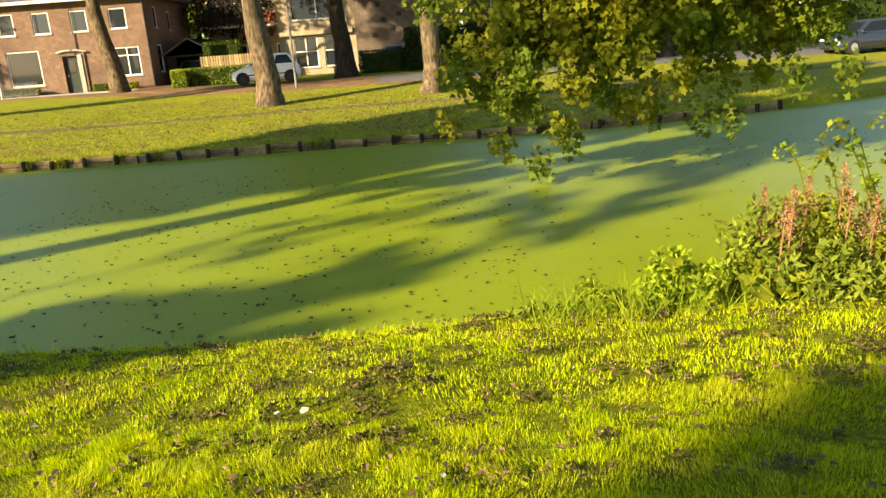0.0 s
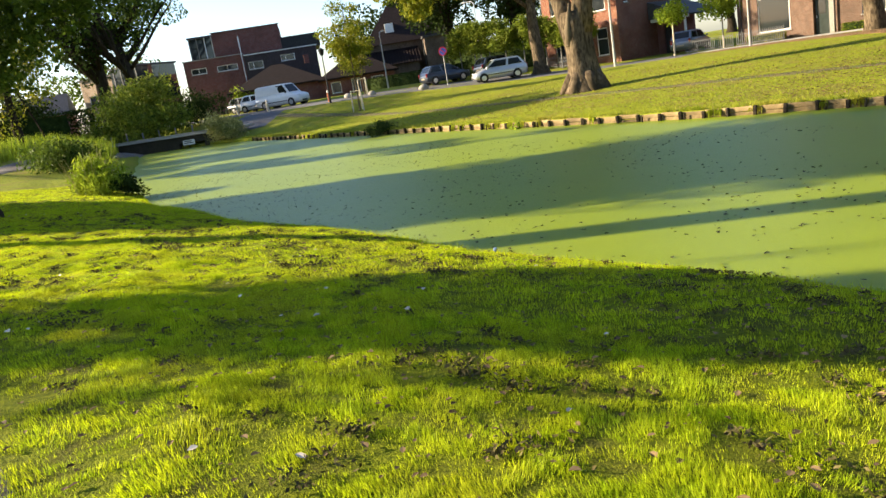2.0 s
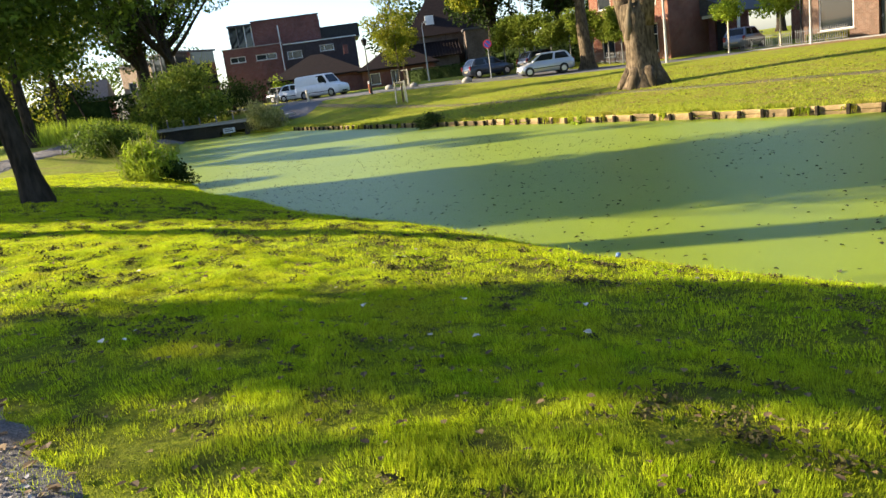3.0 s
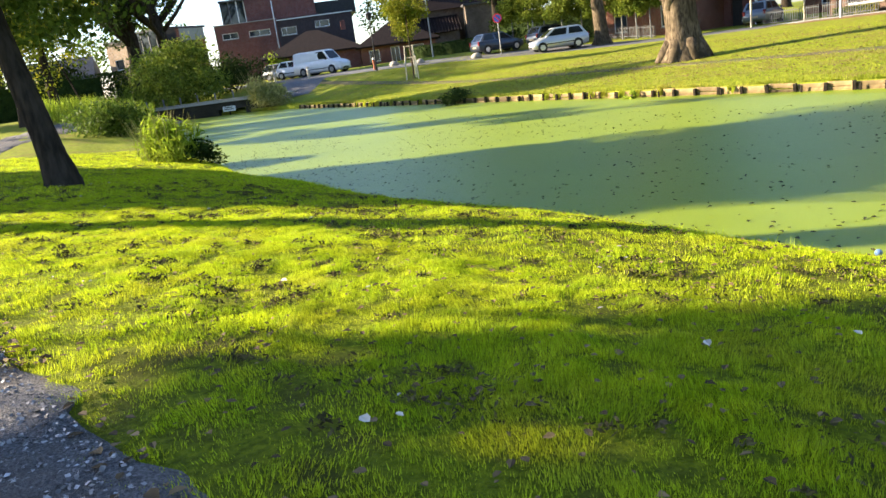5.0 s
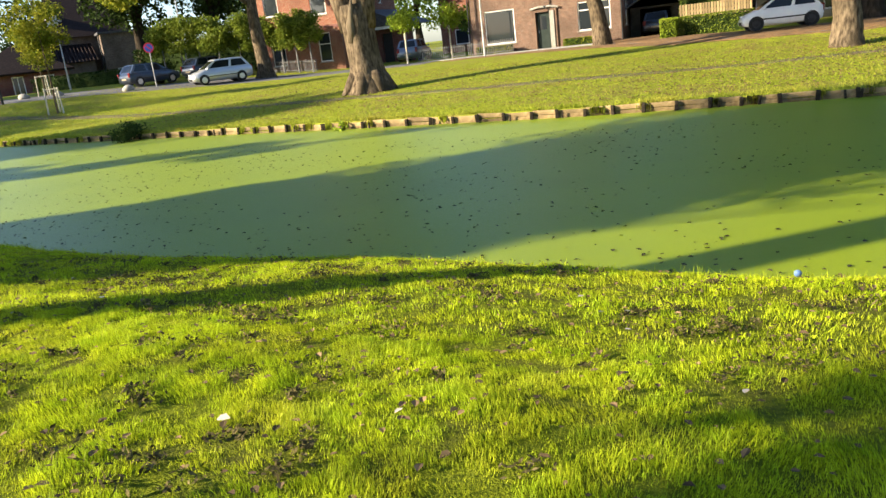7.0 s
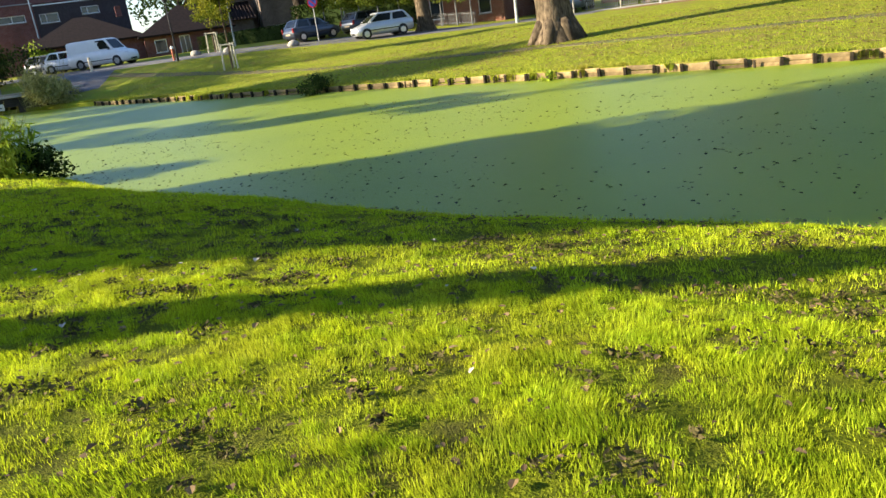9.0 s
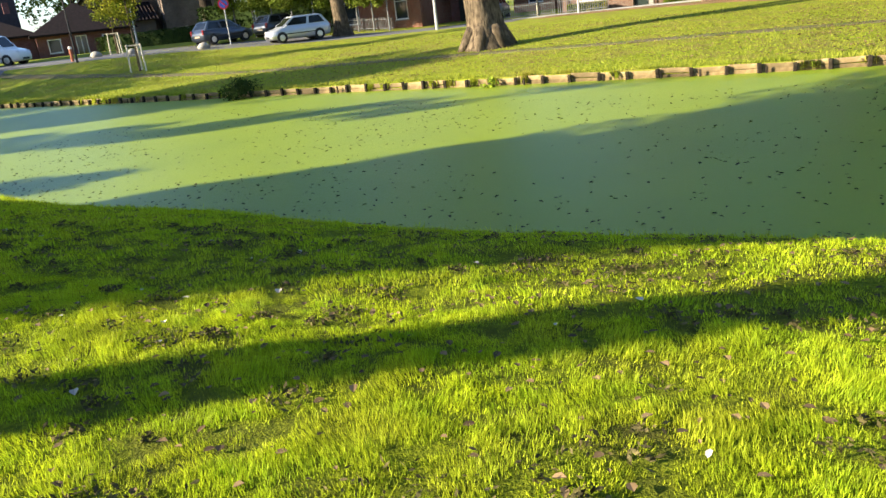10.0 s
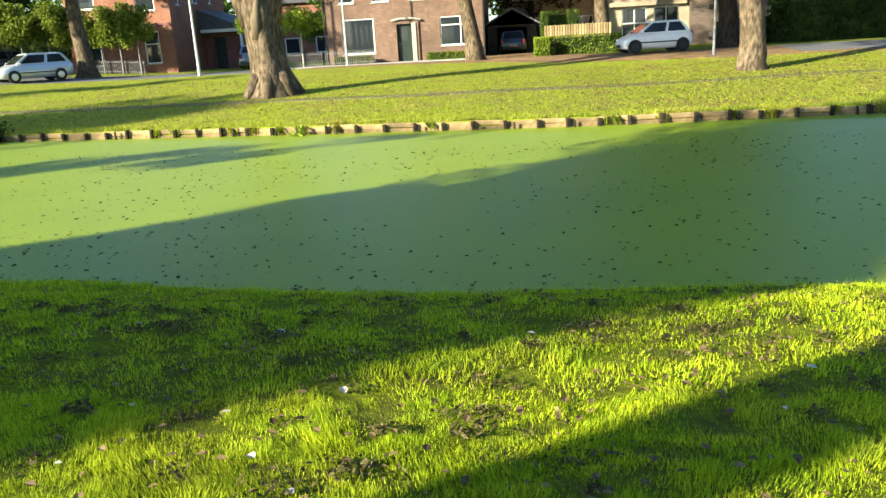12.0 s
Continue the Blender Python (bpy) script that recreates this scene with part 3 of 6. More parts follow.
def shadow_tree(u, s, half, z0, z1, leaves, seed, trunk=0.3, height=9.0, lean=0.0, taper=0.0, clump=0.32, label="unseen tall dense tree added to cast shade"):
    """A tree set by its place along (u) and across (s) the way the shadows run; half: the crown's half width.
    lean: how far the crown's top hangs over across; taper: how much narrower the top is than the foot of the crown."""
    rng = np.random.default_rng(seed)
    d = np.array((SUN_DIR.x, SUN_DIR.y))
    x, y = d[0] * u - d[1] * s, d[1] * u + d[0] * s
    t = thing("shadow_tree", label, "tree", (x, y, gz(x, y)))
    trunk_part(t, trunk, height, random.Random(seed), material=M_BARK_D, limbs=5, spread=half)
    bl = []
    for _ in range(70):
        f = rng.uniform(0, 1)
        wide = half * (1 - taper * f)
        b = wide * clump * rng.uniform(0.7, 1.1)
        v, w = rng.uniform(-1, 1) * (wide - b) + lean * f, rng.uniform(-1, 1) * (half - b)
        bl.append((d[0] * w - d[1] * v, d[1] * w + d[0] * v, z0 + b + f * (z1 - z0 - 2 * b), b, b, b))
    quads("crown", leaf_corners(clump_points(bl, leaves, rng, 0.1), 0.4, rng), M_LEAF_D, t)


# unseen trees added behind the path to cast the shadows on lawn and pond
shadow_tree(-34, 14.4, 2.15, 3.2, 20, 19000, 20)
shadow_tree(-34, 13.5, 2.05, 3.2, 9.4, 13000, 33)
shadow_tree(-33, 13.1, 1.75, 12.4, 19, 8000, 34, 0.3, 13.0)
shadow_tree(-36, 17.5, 2.25, 3.5, 20, 22000, 21)
shadow_tree(-36, 14.6, 2.4, 15, 24, 9000, 38, 0.3, 15.0)
shadow_tree(-36, 16.3, 1.0, 9.0, 15.5, 3200, 39)
shadow_tree(-33, 16.2, 1.9, 3.2, 21, 22000, 27)
shadow_tree(-37, 18.3, 1.35, 3.4, 23, 16000, 30)
shadow_tree(-38.5, 16.6, 3.0, 21.0, 26.5, 2600, 32, 0.3, 21.0)
shadow_tree(-38, 15.0, 2.6, 3.2, 22, 24000, 28)
shadow_tree(-20.5, 10.8, 1.15, 9.2, 21, 26000, 22, 0.4, 20.0, taper=-5.0, clump=0.2)
shadow_tree(-26, 6.1, 1.2, 6.8, 10.8, 1900, 23, 0.07)
shadow_tree(-30, 8.9, 0.85, 11.5, 17, 300, 35, 0.06, 12.0, clump=0.18, label="unseen sparsely leaved tree added to streak the shade")
shadow_tree(-26, 4.6, 0.5, 6.6, 9.2, 40, 40, 0.05, clump=0.2, label="unseen sparsely leaved tree added to streak the shade")
shadow_tree(-25, 7.4, 0.75, 7.2, 9.8, 600, 36, 0.05)
shadow_tree(-27, 6.9, 1.25, 11.0, 16.0, 900, 37, 0.08, 11.0, clump=0.14, label="unseen sparsely leaved tree added to streak the shade")
shadow_tree(-28, -0.75, 2.9, 4.0, 16, 8500, 24)
# added crown, slanted to give the slanting shadow stripe on the far water
shadow_tree(-48, 29.8, 2.1, 9.4, 17.0, 2300, 25, lean=-6.0, taper=0.75, label="unseen leaning tree added for the far shadow stripe")
shadow_tree(-60, 37.2, 4.2, 8.0, 20.5, 12000, 31)


# ---- houses ----
def wall_with_holes(x0, x1, z0, z1, holes, y0, y1):
    """A wall in the plane of x and z with rectangular openings (x0, x1, z0, z1) through it."""
    bm = bmesh.new()
    xs = sorted({x0, x1, *[v for h in holes for v in h[:2]]})
    zs = sorted({z0, z1, *[v for h in holes for v in h[2:]]})
    vert = {}

    def at(i, j, k):
        if (i, j, k) not in vert:
            vert[i, j, k] = bm.verts.new((xs[i], (y0, y1)[k], zs[j]))
        return vert[i, j, k]

    def solid(i, j):
        if not (0 <= i < len(xs) - 1 and 0 <= j < len(zs) - 1):
            return False
        mx, mz = (xs[i] + xs[i + 1]) / 2, (zs[j] + zs[j + 1]) / 2
        return not any(h[0] < mx < h[1] and h[2] < mz < h[3] for h in holes)
    for i in range(len(xs) - 1):
        for j in range(len(zs) - 1):
            if not solid(i, j):
                continue
            bm.faces.new((at(i, j, 0), at(i + 1, j, 0), at(i + 1, j + 1, 0), at(i, j + 1, 0)))
            bm.faces.new((at(i, j + 1, 1), at(i + 1, j + 1, 1), at(i + 1, j, 1), at(i, j, 1)))
            for di, dj, a, b in ((-1, 0, (0, 1), (0, 0)), (1, 0, (1, 0), (1, 1)), (0, -1, (0, 0), (1, 0)), (0, 1, (1, 1), (0, 1))):
                if not solid(i + di, j + dj):
                    bm.faces.new((at(i + a[0], j + a[1], 0), at(i + a[0], j + a[1], 1), at(i + b[0], j + b[1], 1), at(i + b[0], j + b[1], 0)))
    bmesh.ops.recalc_face_normals(bm, faces=bm.faces)
    return bm


def window(house, x0, x1, z0, z1, y, bars=(), transom=None, curtain=False, axis=0):
    """A framed window set back in its opening. axis 1: in a wall that runs along y at x = y."""
    w = new("window")
    w.parent = house
    t = 0.07
    bm = bmesh.new()
    for a in ((x0, x0 + t, z0, z1), (x1 - t, x1, z0, z1), (x0 + t, x1 - t, z0, z0 + t), (x0 + t, x1 - t, z1 - t, z1)):
        box(bm, a[0], a[1], y + 0.05, y + 0.13, a[2], a[3])
    for b in bars:
        box(bm, b - 0.03, b + 0.03, y + 0.052, y + 0.128, z0 + t, z1 - t)
    if transom:
        box(bm, x0 + t, x1 - t, y + 0.054, y + 0.126, transom - 0.03, transom + 0.03)
    part("frame", bm, M_WHITE, w)
    part("pane", new_box(x0 + t, x1 - t, y + 0.085, y + 0.1, z0 + t, z1 - t), M_GLASS, w)
    part("sill", new_box(x0 - 0.06, x1 + 0.06, y - 0.06, y + 0.05, z0 - 0.07, z0 - 0.003), M_STONE, w)
    if curtain:
        part("curtain", new_box(x0 + t, x0 + t + (x1 - x0) * 0.3, y + 0.16, y + 0.2, z0 + t, z1 - t), M_CURTAIN, w)
    if axis:
        w.matrix_local = pose(0, 0, 0, 0, 0, 90)
    return w


def hip_roof(house, x0, x1, y0, y1, z, rise, material, over=0.45, ridge=None):
    bm = bmesh.new()
    x0, x1, y0, y1 = x0 - over, x1 + over, y0 - over, y1 + over
    inset = min(x1 - x0, y1 - y0) / 2 if ridge is None else ridge
    low = [bm.verts.new(p) for p in ((x0, y0, z), (x1, y0, z), (x1, y1, z), (x0, y1, z))]
    mid = [bm.verts.new((v.co.x, v.co.y, z + 0.16)) for v in low]
    if x1 - x0 >= y1 - y0:
        r = [bm.verts.new((x0 + inset, (y0 + y1) / 2, z + rise)), bm.verts.new((x1 - inset, (y0 + y1) / 2, z + rise))]
        fs = ((mid[0], mid[1], r[1], r[0]), (mid[1], mid[2], r[1]), (mid[2], mid[3], r[0], r[1]), (mid[3], mid[0], r[0]))
    else:
        r = [bm.verts.new(((x0 + x1) / 2, y0 + inset, z + rise)), bm.verts.new(((x0 + x1) / 2, y1 - inset, z + rise))]
        fs = ((mid[0], mid[1], r[0]), (mid[1], mid[2], r[1], r[0]), (mid[2], mid[3], r[1]), (mid[3], mid[0], r[0], r[1]))
    bm.faces.new(low[::-1])
    for i in range(4):
        bm.faces.new((low[i], low[(i + 1) % 4], mid[(i + 1) % 4], mid[i]))
    for f in fs:
        bm.faces.new(f)
    bmesh.ops.recalc_face_normals(bm, faces=bm.faces)
    return part("roof", bm, material, house)


def shell(house, x0, x1, y0, y1, z0, z1, holes, material, side_holes=()):
    """Front wall with openings, side walls, back wall and a dark floor slab."""
    t = 0.28
    part("front_wall", wall_with_holes(x0, x1, z0, z1, holes, y0, y0 + t), material, house)
    part("back_wall", new_box(x0, x1, y1 - t, y1, z0, z1), material, house)
    part("side_wall", new_box(x0, x0 + t, y0 + t, y1 - t, z0, z1), material, house)
    bm = wall_with_holes(y0 + t, y1 - t, z0, z1, side_holes, -x1, -x1 + t)
    s = part("side_wall", bm, material, house)
    s.matrix_local = pose(0, 0, 0, 0, 0, 90)
    part("floor_slab", new_box(x0 + t, x1 - t, y0 + t, y1 - t, z1 * 0.5 - 0.1, z1 * 0.5 + 0.1), M_CONC, house)
    part("inner_wall", new_box(x0 + t, x1 - t, y0 + 2.4, y0 + 2.5, z0, z1), M_CURTAIN, house)


def brown_house():
    h = thing("house", "two-storey brown brick house with white window frames", "house", (0, 0, 0))
    x0, x1, y0, y1, ze = -26.5, -16.85, 48.0, 57.0, 5.35
    wins = [(-25.5, -23.5, 0.62, 2.7), (-19.45, -17.45, 0.85, 2.55), (-25.6, -24.65, 3.62, 4.9), (-23.55, -22.5, 3.6, 4.86), (-21.25, -20.25, 3.6, 4.84), (-18.95, -17.9, 3.62, 4.82)]
    door = (-22.1, -21.2, 0.02, 2.25)
    side = [(49.6, 50.5, 0.9, 2.6), (53.2, 54.0, 0.9, 2.4), (49.8, 50.4, 3.6, 4.9), (52.4, 53.0, 3.5, 4.7)]
    shell(h, x0, x1, y0, y1, -0.3, ze, wins + [door], M_BRICK_BR, side)
    for i, w in enumerate(wins):
        window(h, *w, y0, bars=((w[0] + w[1]) / 2 + 0.25,) if i == 1 else (), transom=2.05 if i == 1 else None, curtain=i in (0, 4))
    for w in side:
        window(h, *w, -x1, axis=1)
    d = part("door", new_box(door[0] + 0.06, door[1] - 0.06, y0 + 0.1, y0 + 0.16, 0.03, 2.2), M_DOOR, h, "dark panelled front door")
    part("door_window", new_box(door[0] + 0.25, door[1] - 0.25, y0 + 0.09, y0 + 0.1, 1.2, 2.0), M_GLASS, d)
    part("door_handle", new_box(door[0] + 0.12, door[0] + 0.15, y0 + 0.05, y0 + 0.1, 1.0, 1.16), M_METAL, d)
    part("door_surround", wall_with_holes(-22.25, -20.75, 0.02, 2.45, [(door[0], -21.2, 0.02, 2.25)], y0 - 0.1, y0 - 0.002), M_BRICK_BR, h)
    part("pilaster", new_box(-21.18, -20.9, y0 - 0.16, y0 - 0.102, 0.0, 2.3, 0.01), M_STONE, h, "pale stone pilaster")
    bm = bmesh.new()
    tube(bm, [(-22.4, y0 - 0.12, 2.45), (-21.9, y0 - 0.2, 2.55), (-21.1, y0 - 0.2, 2.55), (-20.6, y0 - 0.12, 2.45)], [0.07] * 4, 8)
    part("door_hood", bm, M_STONE, h)
    for px in (-16.78, -26.56):
        part("downpipe", tube(bmesh.new(), [(px, y0 - 0.06, 0.0), (px, y0 - 0.06, ze)], [0.045, 0.045], 8), M_BLACK, h)
    part("gutter", new_box(x0 - 0.5, x1 + 0.5, y0 - 0.56, y0 - 0.452, ze - 0.02, ze + 0.16, 0.02), M_WHITE, h, "white painted gutter")
    hip_roof(h, x0, x1, y0, y1, ze, 3.4, M_TILE)


def red_house():
    h = thing("house", "tall red brick house with a blue-black tiled roof", "house", (0, 0, 0))
    x0, x1, y0, y1, ze = -44.4, -37.2, 50.0, 59.5, 6.9
    wins = [(-43.55, -42.3, 4.4, 5.85), (-39.5, -38.2, 4.1, 5.8), (-39.25, -38.2, 0.75, 2.8), (-43.4, -42.2, 0.75, 2.8)]
    side = [(51.0, 51.6, 4.4, 6.0), (53.4, 54.0, 4.6, 6.0), (54.1, 54.6, 4.6, 6.0), (56.6, 57.1, 4.7, 5.7)]
    shell(h, x0, x1, y0, y1, -0.3, ze, wins, M_BRICK_RED, side)
    for i, w in enumerate(wins):
        window(h, *w, y0, transom=2.0 if i == 2 else None, curtain=i == 0)
    for w in side:
        window(h, *w, -x1, axis=1)
    part("soldier_course", new_box(x0, x1, y0 - 0.02, y0 - 0.002, 3.1, 3.3), M_BRICK_DK, h)
    part("gutter", new_box(x0 - 0.4, x1 + 0.4, y0 - 0.5, y0 - 0.402, ze - 0.02, ze + 0.16, 0.02), M_WHITE, h)
    part("side_gutter", new_box(x1 + 0.402, x1 + 0.5, y0 - 0.4, y1, ze - 0.02, ze + 0.14, 0.02), M_WHITE, h)
    hip_roof(h, x0, x1, y0, y1, ze, 3.6, M_TILE, 0.4)
    part("chimney", new_box(-40.6, -39.8, 55.0, 55.8, 8.6, 11.3, 0.02), M_BRICK_RED, h)
    # lean-to porch on the side
    p = part("porch", wall_with_holes(-37.19, -34.0, -0.3, 2.75, [(-36.6, -35.7, 0.0, 2.3)], 55.2, 55.45), M_BRICK_DK, h, "dark brick side porch with a lean-to roof")
    part("porch_door", new_box(-36.55, -35.75, 55.3, 55.36, 0.0, 2.28), M_BLACK, p)
    part("porch_post", new_box(-34.3, -34.14, 54.3, 54.46, -0.1, 2.6, 0.01), M_WHITE, p)
    part("porch_beam", new_box(-37.1, -33.9, 54.2, 54.5, 2.6, 2.82, 0.01), M_WHITE, p)
    bm = bmesh.new()
    vs = [bm.verts.new(v) for v in ((-37.19, 54.1, 2.83), (-33.8, 54.1, 2.83), (-33.8, 59.4, 2.83), (-37.19, 59.4, 2.83), (-37.19, 54.1, 4.2), (-37.19, 59.4, 4.2))]
    for q in ((0, 1, 2, 3), (0, 4, 1), (1, 4, 5, 2), (2, 5, 3), (0, 3, 5, 4)):
        bm.faces.new([vs[i] for i in q])
    bmesh.ops.recalc_face_normals(bm, faces=bm.faces)
    part("porch_roof", bm, M_TILE, p)


def flat_roof_block():
    """Three-storey dark red brick block with a set-back top, seen at a corner."""
    h = thing("apartment_block", "dark red brick block with a flat roof", "building", (-83, 43, 0.8), 58)
    wins = ((-5.6, -3.9, 4.85, 5.5), (-2.74, -0.44, 4.8, 5.45))
    wins_clad = ((0.75, 2.4, 4.5, 5.35), (4.46, 6.05, 4.9, 5.6))
    part("wall", wall_with_holes(-6.3, 0.4, -0.6, 6.35, wins, 0, 0.4), M_BRICK_DK, h)
    part("clad_wall", wall_with_holes(0.402, 8.6, -0.6, 6.1, wins_clad, -0.05, 0.35), M_CLAD, h, "dark slate-clad wall")
    part("wall", new_box(-6.3, 8.6, 0.41, 14, -0.6, 6.1), M_BRICK_DK, h)
    for w in wins:
        window(h, *w, 0.0, bars=((w[0] + w[1]) / 2,))
    for w in wins_clad:
        window(h, *w, -0.05, bars=((w[0] * 2 + w[1]) / 3,))
    part("top_storey", new_box(-2.7, 4.8, 0.6, 10, 6.36, 9.05), M_BRICK_DK, h)
    part("glazed_corner", new_box(-5.3, -2.71, 0.9, 9, 6.36, 8.75), M_GLASS, h, "dark glazed corner room")
    for x in (-5.3, -4.45, -3.6, -2.8):
        part("mullion", new_box(x - 0.05, x + 0.05, 0.8, 0.9, 6.36, 8.75), M_WHITE if x > -4 else M_RAIL, h)
    part("corner_roof", new_box(-5.45, -2.72, 0.6, 9.2, 8.752, 8.95), M_TILE, h)
    part("side_storey", new_box(4.81, 9.2, 1.2, 10, 6.12, 7.6), M_BLACK, h, "dark clad upper storey")
    part("parapet", new_box(-6.4, 0.4, -0.1, 0.5, 6.352, 6.44), M_CONC, h)
    part("parapet", new_box(0.402, 8.7, -0.15, 0.5, 6.102, 6.22), M_WHITE, h)
    part("parapet", new_box(-2.8, 4.9, 0.5, 1.0, 9.052, 9.15), M_TILE, h)
    part("flue", tube(bmesh.new(), [(0.2, -0.12, 3.2), (0.2, -0.12, 8.3)], [0.07, 0.07], 8), M_METAL, h)
    return h


def tan_block():
    """Flat-roofed tan house beyond the bridge, with a glazed upper room."""
    h = thing("tan_house", "sunlit tan brick house with a flat roof", "house", (-100.5, 33.6, 0.8), 24)
    wins = [(-3.2, -1.8, 3.6, 4.8), (-0.6, 0.8, 3.6, 4.8), (-3.2, -1.8, 0.9, 2.3)]
    part("wall", wall_with_holes(-4.2, 1.6, -0.6, 6.7, wins, 0, 0.3), M_BRICK_TAN, h)
    part("wall", new_box(-4.2, 1.6, 0.31, 7, -0.6, 6.7), M_BRICK_TAN, h)
    for w in wins:
        window(h, *w, 0.0)
    part("flat_roof", new_box(-4.4, 1.8, -0.2, 7.2, 6.702, 6.95), M_TILE, h)
    part("glazed_room", new_box(1.61, 6.0, -0.4, 6, 3.2, 7.3), M_GLASS, h, "dark glazed upper room")
    part("lower_wall", new_box(1.61, 6.0, -0.2, 6, -0.6, 3.198), M_BRICK_DK, h)
    part("room_roof", new_box(1.5, 6.2, -0.6, 6.2, 7.302, 7.5), M_TILE, h)
    for x in (2.2, 3.4, 4.6, 5.8):
        part("mullion", new_box(x - 0.06, x + 0.06, -0.48, -0.402, 3.2, 7.3), M_RAIL, h)
    return h


def low_tiled_house():
    h = thing("low_house", "low brick house with brown hipped tile roofs darkened for shade", "house", (-70, 44.5, 0.8), 55)
    wins = [(-6.2, -5.2, 0.5, 1.5), (-3.4, -2.5, 0.6, 1.6)]
    part("wall", wall_with_holes(-9, 0.2, -0.7, 1.9, wins, 0, 0.3), M_BRICK_DK, h)
    part("wall", new_box(-9, 0.2, 0.31, 8, -0.7, 1.9), M_BRICK_DK, h)
    for w in wins:
        window(h, *w, 0.0)
    hip_roof(h, -9, 0.2, 0, 8, 1.9, 2.45, M_TILE_BR)
    front = [(1.0, 2.0, 0.4, 1.5), (3.1, 4.0, -0.5, 1.6), (5.2, 6.4, 0.5, 1.5)]
    part("wing_wall", wall_with_holes(0.21, 7.6, -0.7, 1.75, front, -1.3, -1.0), M_BRICK_DK, h)
    part("wing_wall", new_box(0.21, 7.6, -0.99, 6.5, -0.7, 1.75), M_BRICK_DK, h)
    for w in front:
        window(h, *w, -1.3, bars=((w[0] + w[1]) / 2,) if w[2] < 0 else ())
    hip_roof(h, 0.21, 7.6, -1.3, 6.5, 1.752, 2.6, M_TILE_BR)
    part("chimney", new_box(-1.4, -0.9, 3.6, 4.1, 4.0, 4.9, 0.02), M_BRICK_DK, h)
    return h


def gable_house():
    h = thing("gabled_house", "large shaded house with a steep dark tile roof", "house", (-72, 58, 0.6), 52)
    part("wall", wall_with_holes(-4.2, 5.2, -0.5, 5.2, [(0.2, 1.2, 3.0, 4.2)], 0, 0.3), M_BRICK_GR, h)
    part("wall", new_box(-4.2, 5.2, 0.31, 12, -0.5, 5.2), M_BRICK_GR, h)
    window(h, 0.2, 1.2, 3.0, 4.2, 0.0)
    bm = bmesh.new()
    vs = [bm.verts.new(v) for v in ((-4.6, -0.4, 5.1), (5.6, -0.4, 5.1), (5.6, 12.4, 5.1), (-4.6, 12.4, 5.1), (-0.6, 5.6, 10.6), (5.6, 5.6, 10.6))]
    for q in ((0, 1, 2, 3), (0, 4, 5, 1), (1, 5, 2), (2, 5, 4, 3), (3, 4, 0)):
        bm.faces.new([vs[i] for i in q])
    bmesh.ops.recalc_face_normals(bm, faces=bm.faces)
    part("roof", bm, M_TILE_BR, h)
    part("dormer", new_box(-1.9, -0.9, 1.0, 3.0, 6.3, 7.4, 0.02), M_WHITE, h, "pale dormer cheek")
    part("annex", new_box(-4.6, 1.2, -4, -0.02, -0.5, 2.6), M_BRICK_GR, h)
    bm = bmesh.new()
    vs = [bm.verts.new(v) for v in ((-4.9, -4.4, 2.6), (1.5, -4.4, 2.6), (1.5, -0.02, 4.4), (-4.9, -0.02, 4.4))]
    bm.faces.new(vs)
    bmesh.ops.solidify(bm, geom=bm.faces[:], thickness=0.15)
    part("annex_roof", bm, M_TILE_BR, h)
    for i in range(20):
        x = -4.8 + i * 0.33
        part("tile_roll", tube(bmesh.new(), [(x, -4.42, 2.63), (x, -0.05, 4.43)], [0.05, 0.05], 5), M_TILE_BR, h)
    part("side_block", wall_with_holes(2.2, 8.4, -0.5, 5.0, [(3.2, 4.2, 0.6, 1.7), (5.6, 7.2, 0.5, 1.9)], -3.2, -2.9), M_BRICK_GR, h)
    part("side_block", new_box(2.2, 8.4, -2.89, -0.03, -0.5, 5.0), M_BRICK_GR, h)
    for w in ((3.2, 4.2, 0.6, 1.7), (5.6, 7.2, 0.5, 1.9)):
        window(h, *w, -3.2)
    part("side_parapet", new_box(2.0, 8.6, -3.4, -0.03, 5.002, 5.2), M_TILE, h)
    part("downpipe", tube(bmesh.new(), [(2.0, -3.25, -0.5), (2.0, -3.25, 5.0)], [0.06, 0.06], 8), M_BLACK, h)
    return h


def far_house(x, y, rz, w, d, ze, rise, wall, roof, label):
    z = gz(x, y)
    h = thing("house", label, "house", (x, y, z - 0.2), rz)
    wins = [(-w / 2 + w * k, -w / 2 + w * k + 1.3, a, a + 1.3) for k in (0.15, 0.45, 0.72) for a in (0.9, 3.5) if a + 1.5 < ze]
    part("wall", wall_with_holes(-w / 2, w / 2, -0.3, ze, wins, 0, 0.3), wall, h)
    part("wall", new_box(-w / 2, w / 2, 0.31, d, -0.3, ze), wall, h)
    for v in wins:
        window(h, *v, -0.04)
    hip_roof(h, -w / 2, w / 2, 0, d, ze, rise, roof, 0.35, 0.2)
    return h


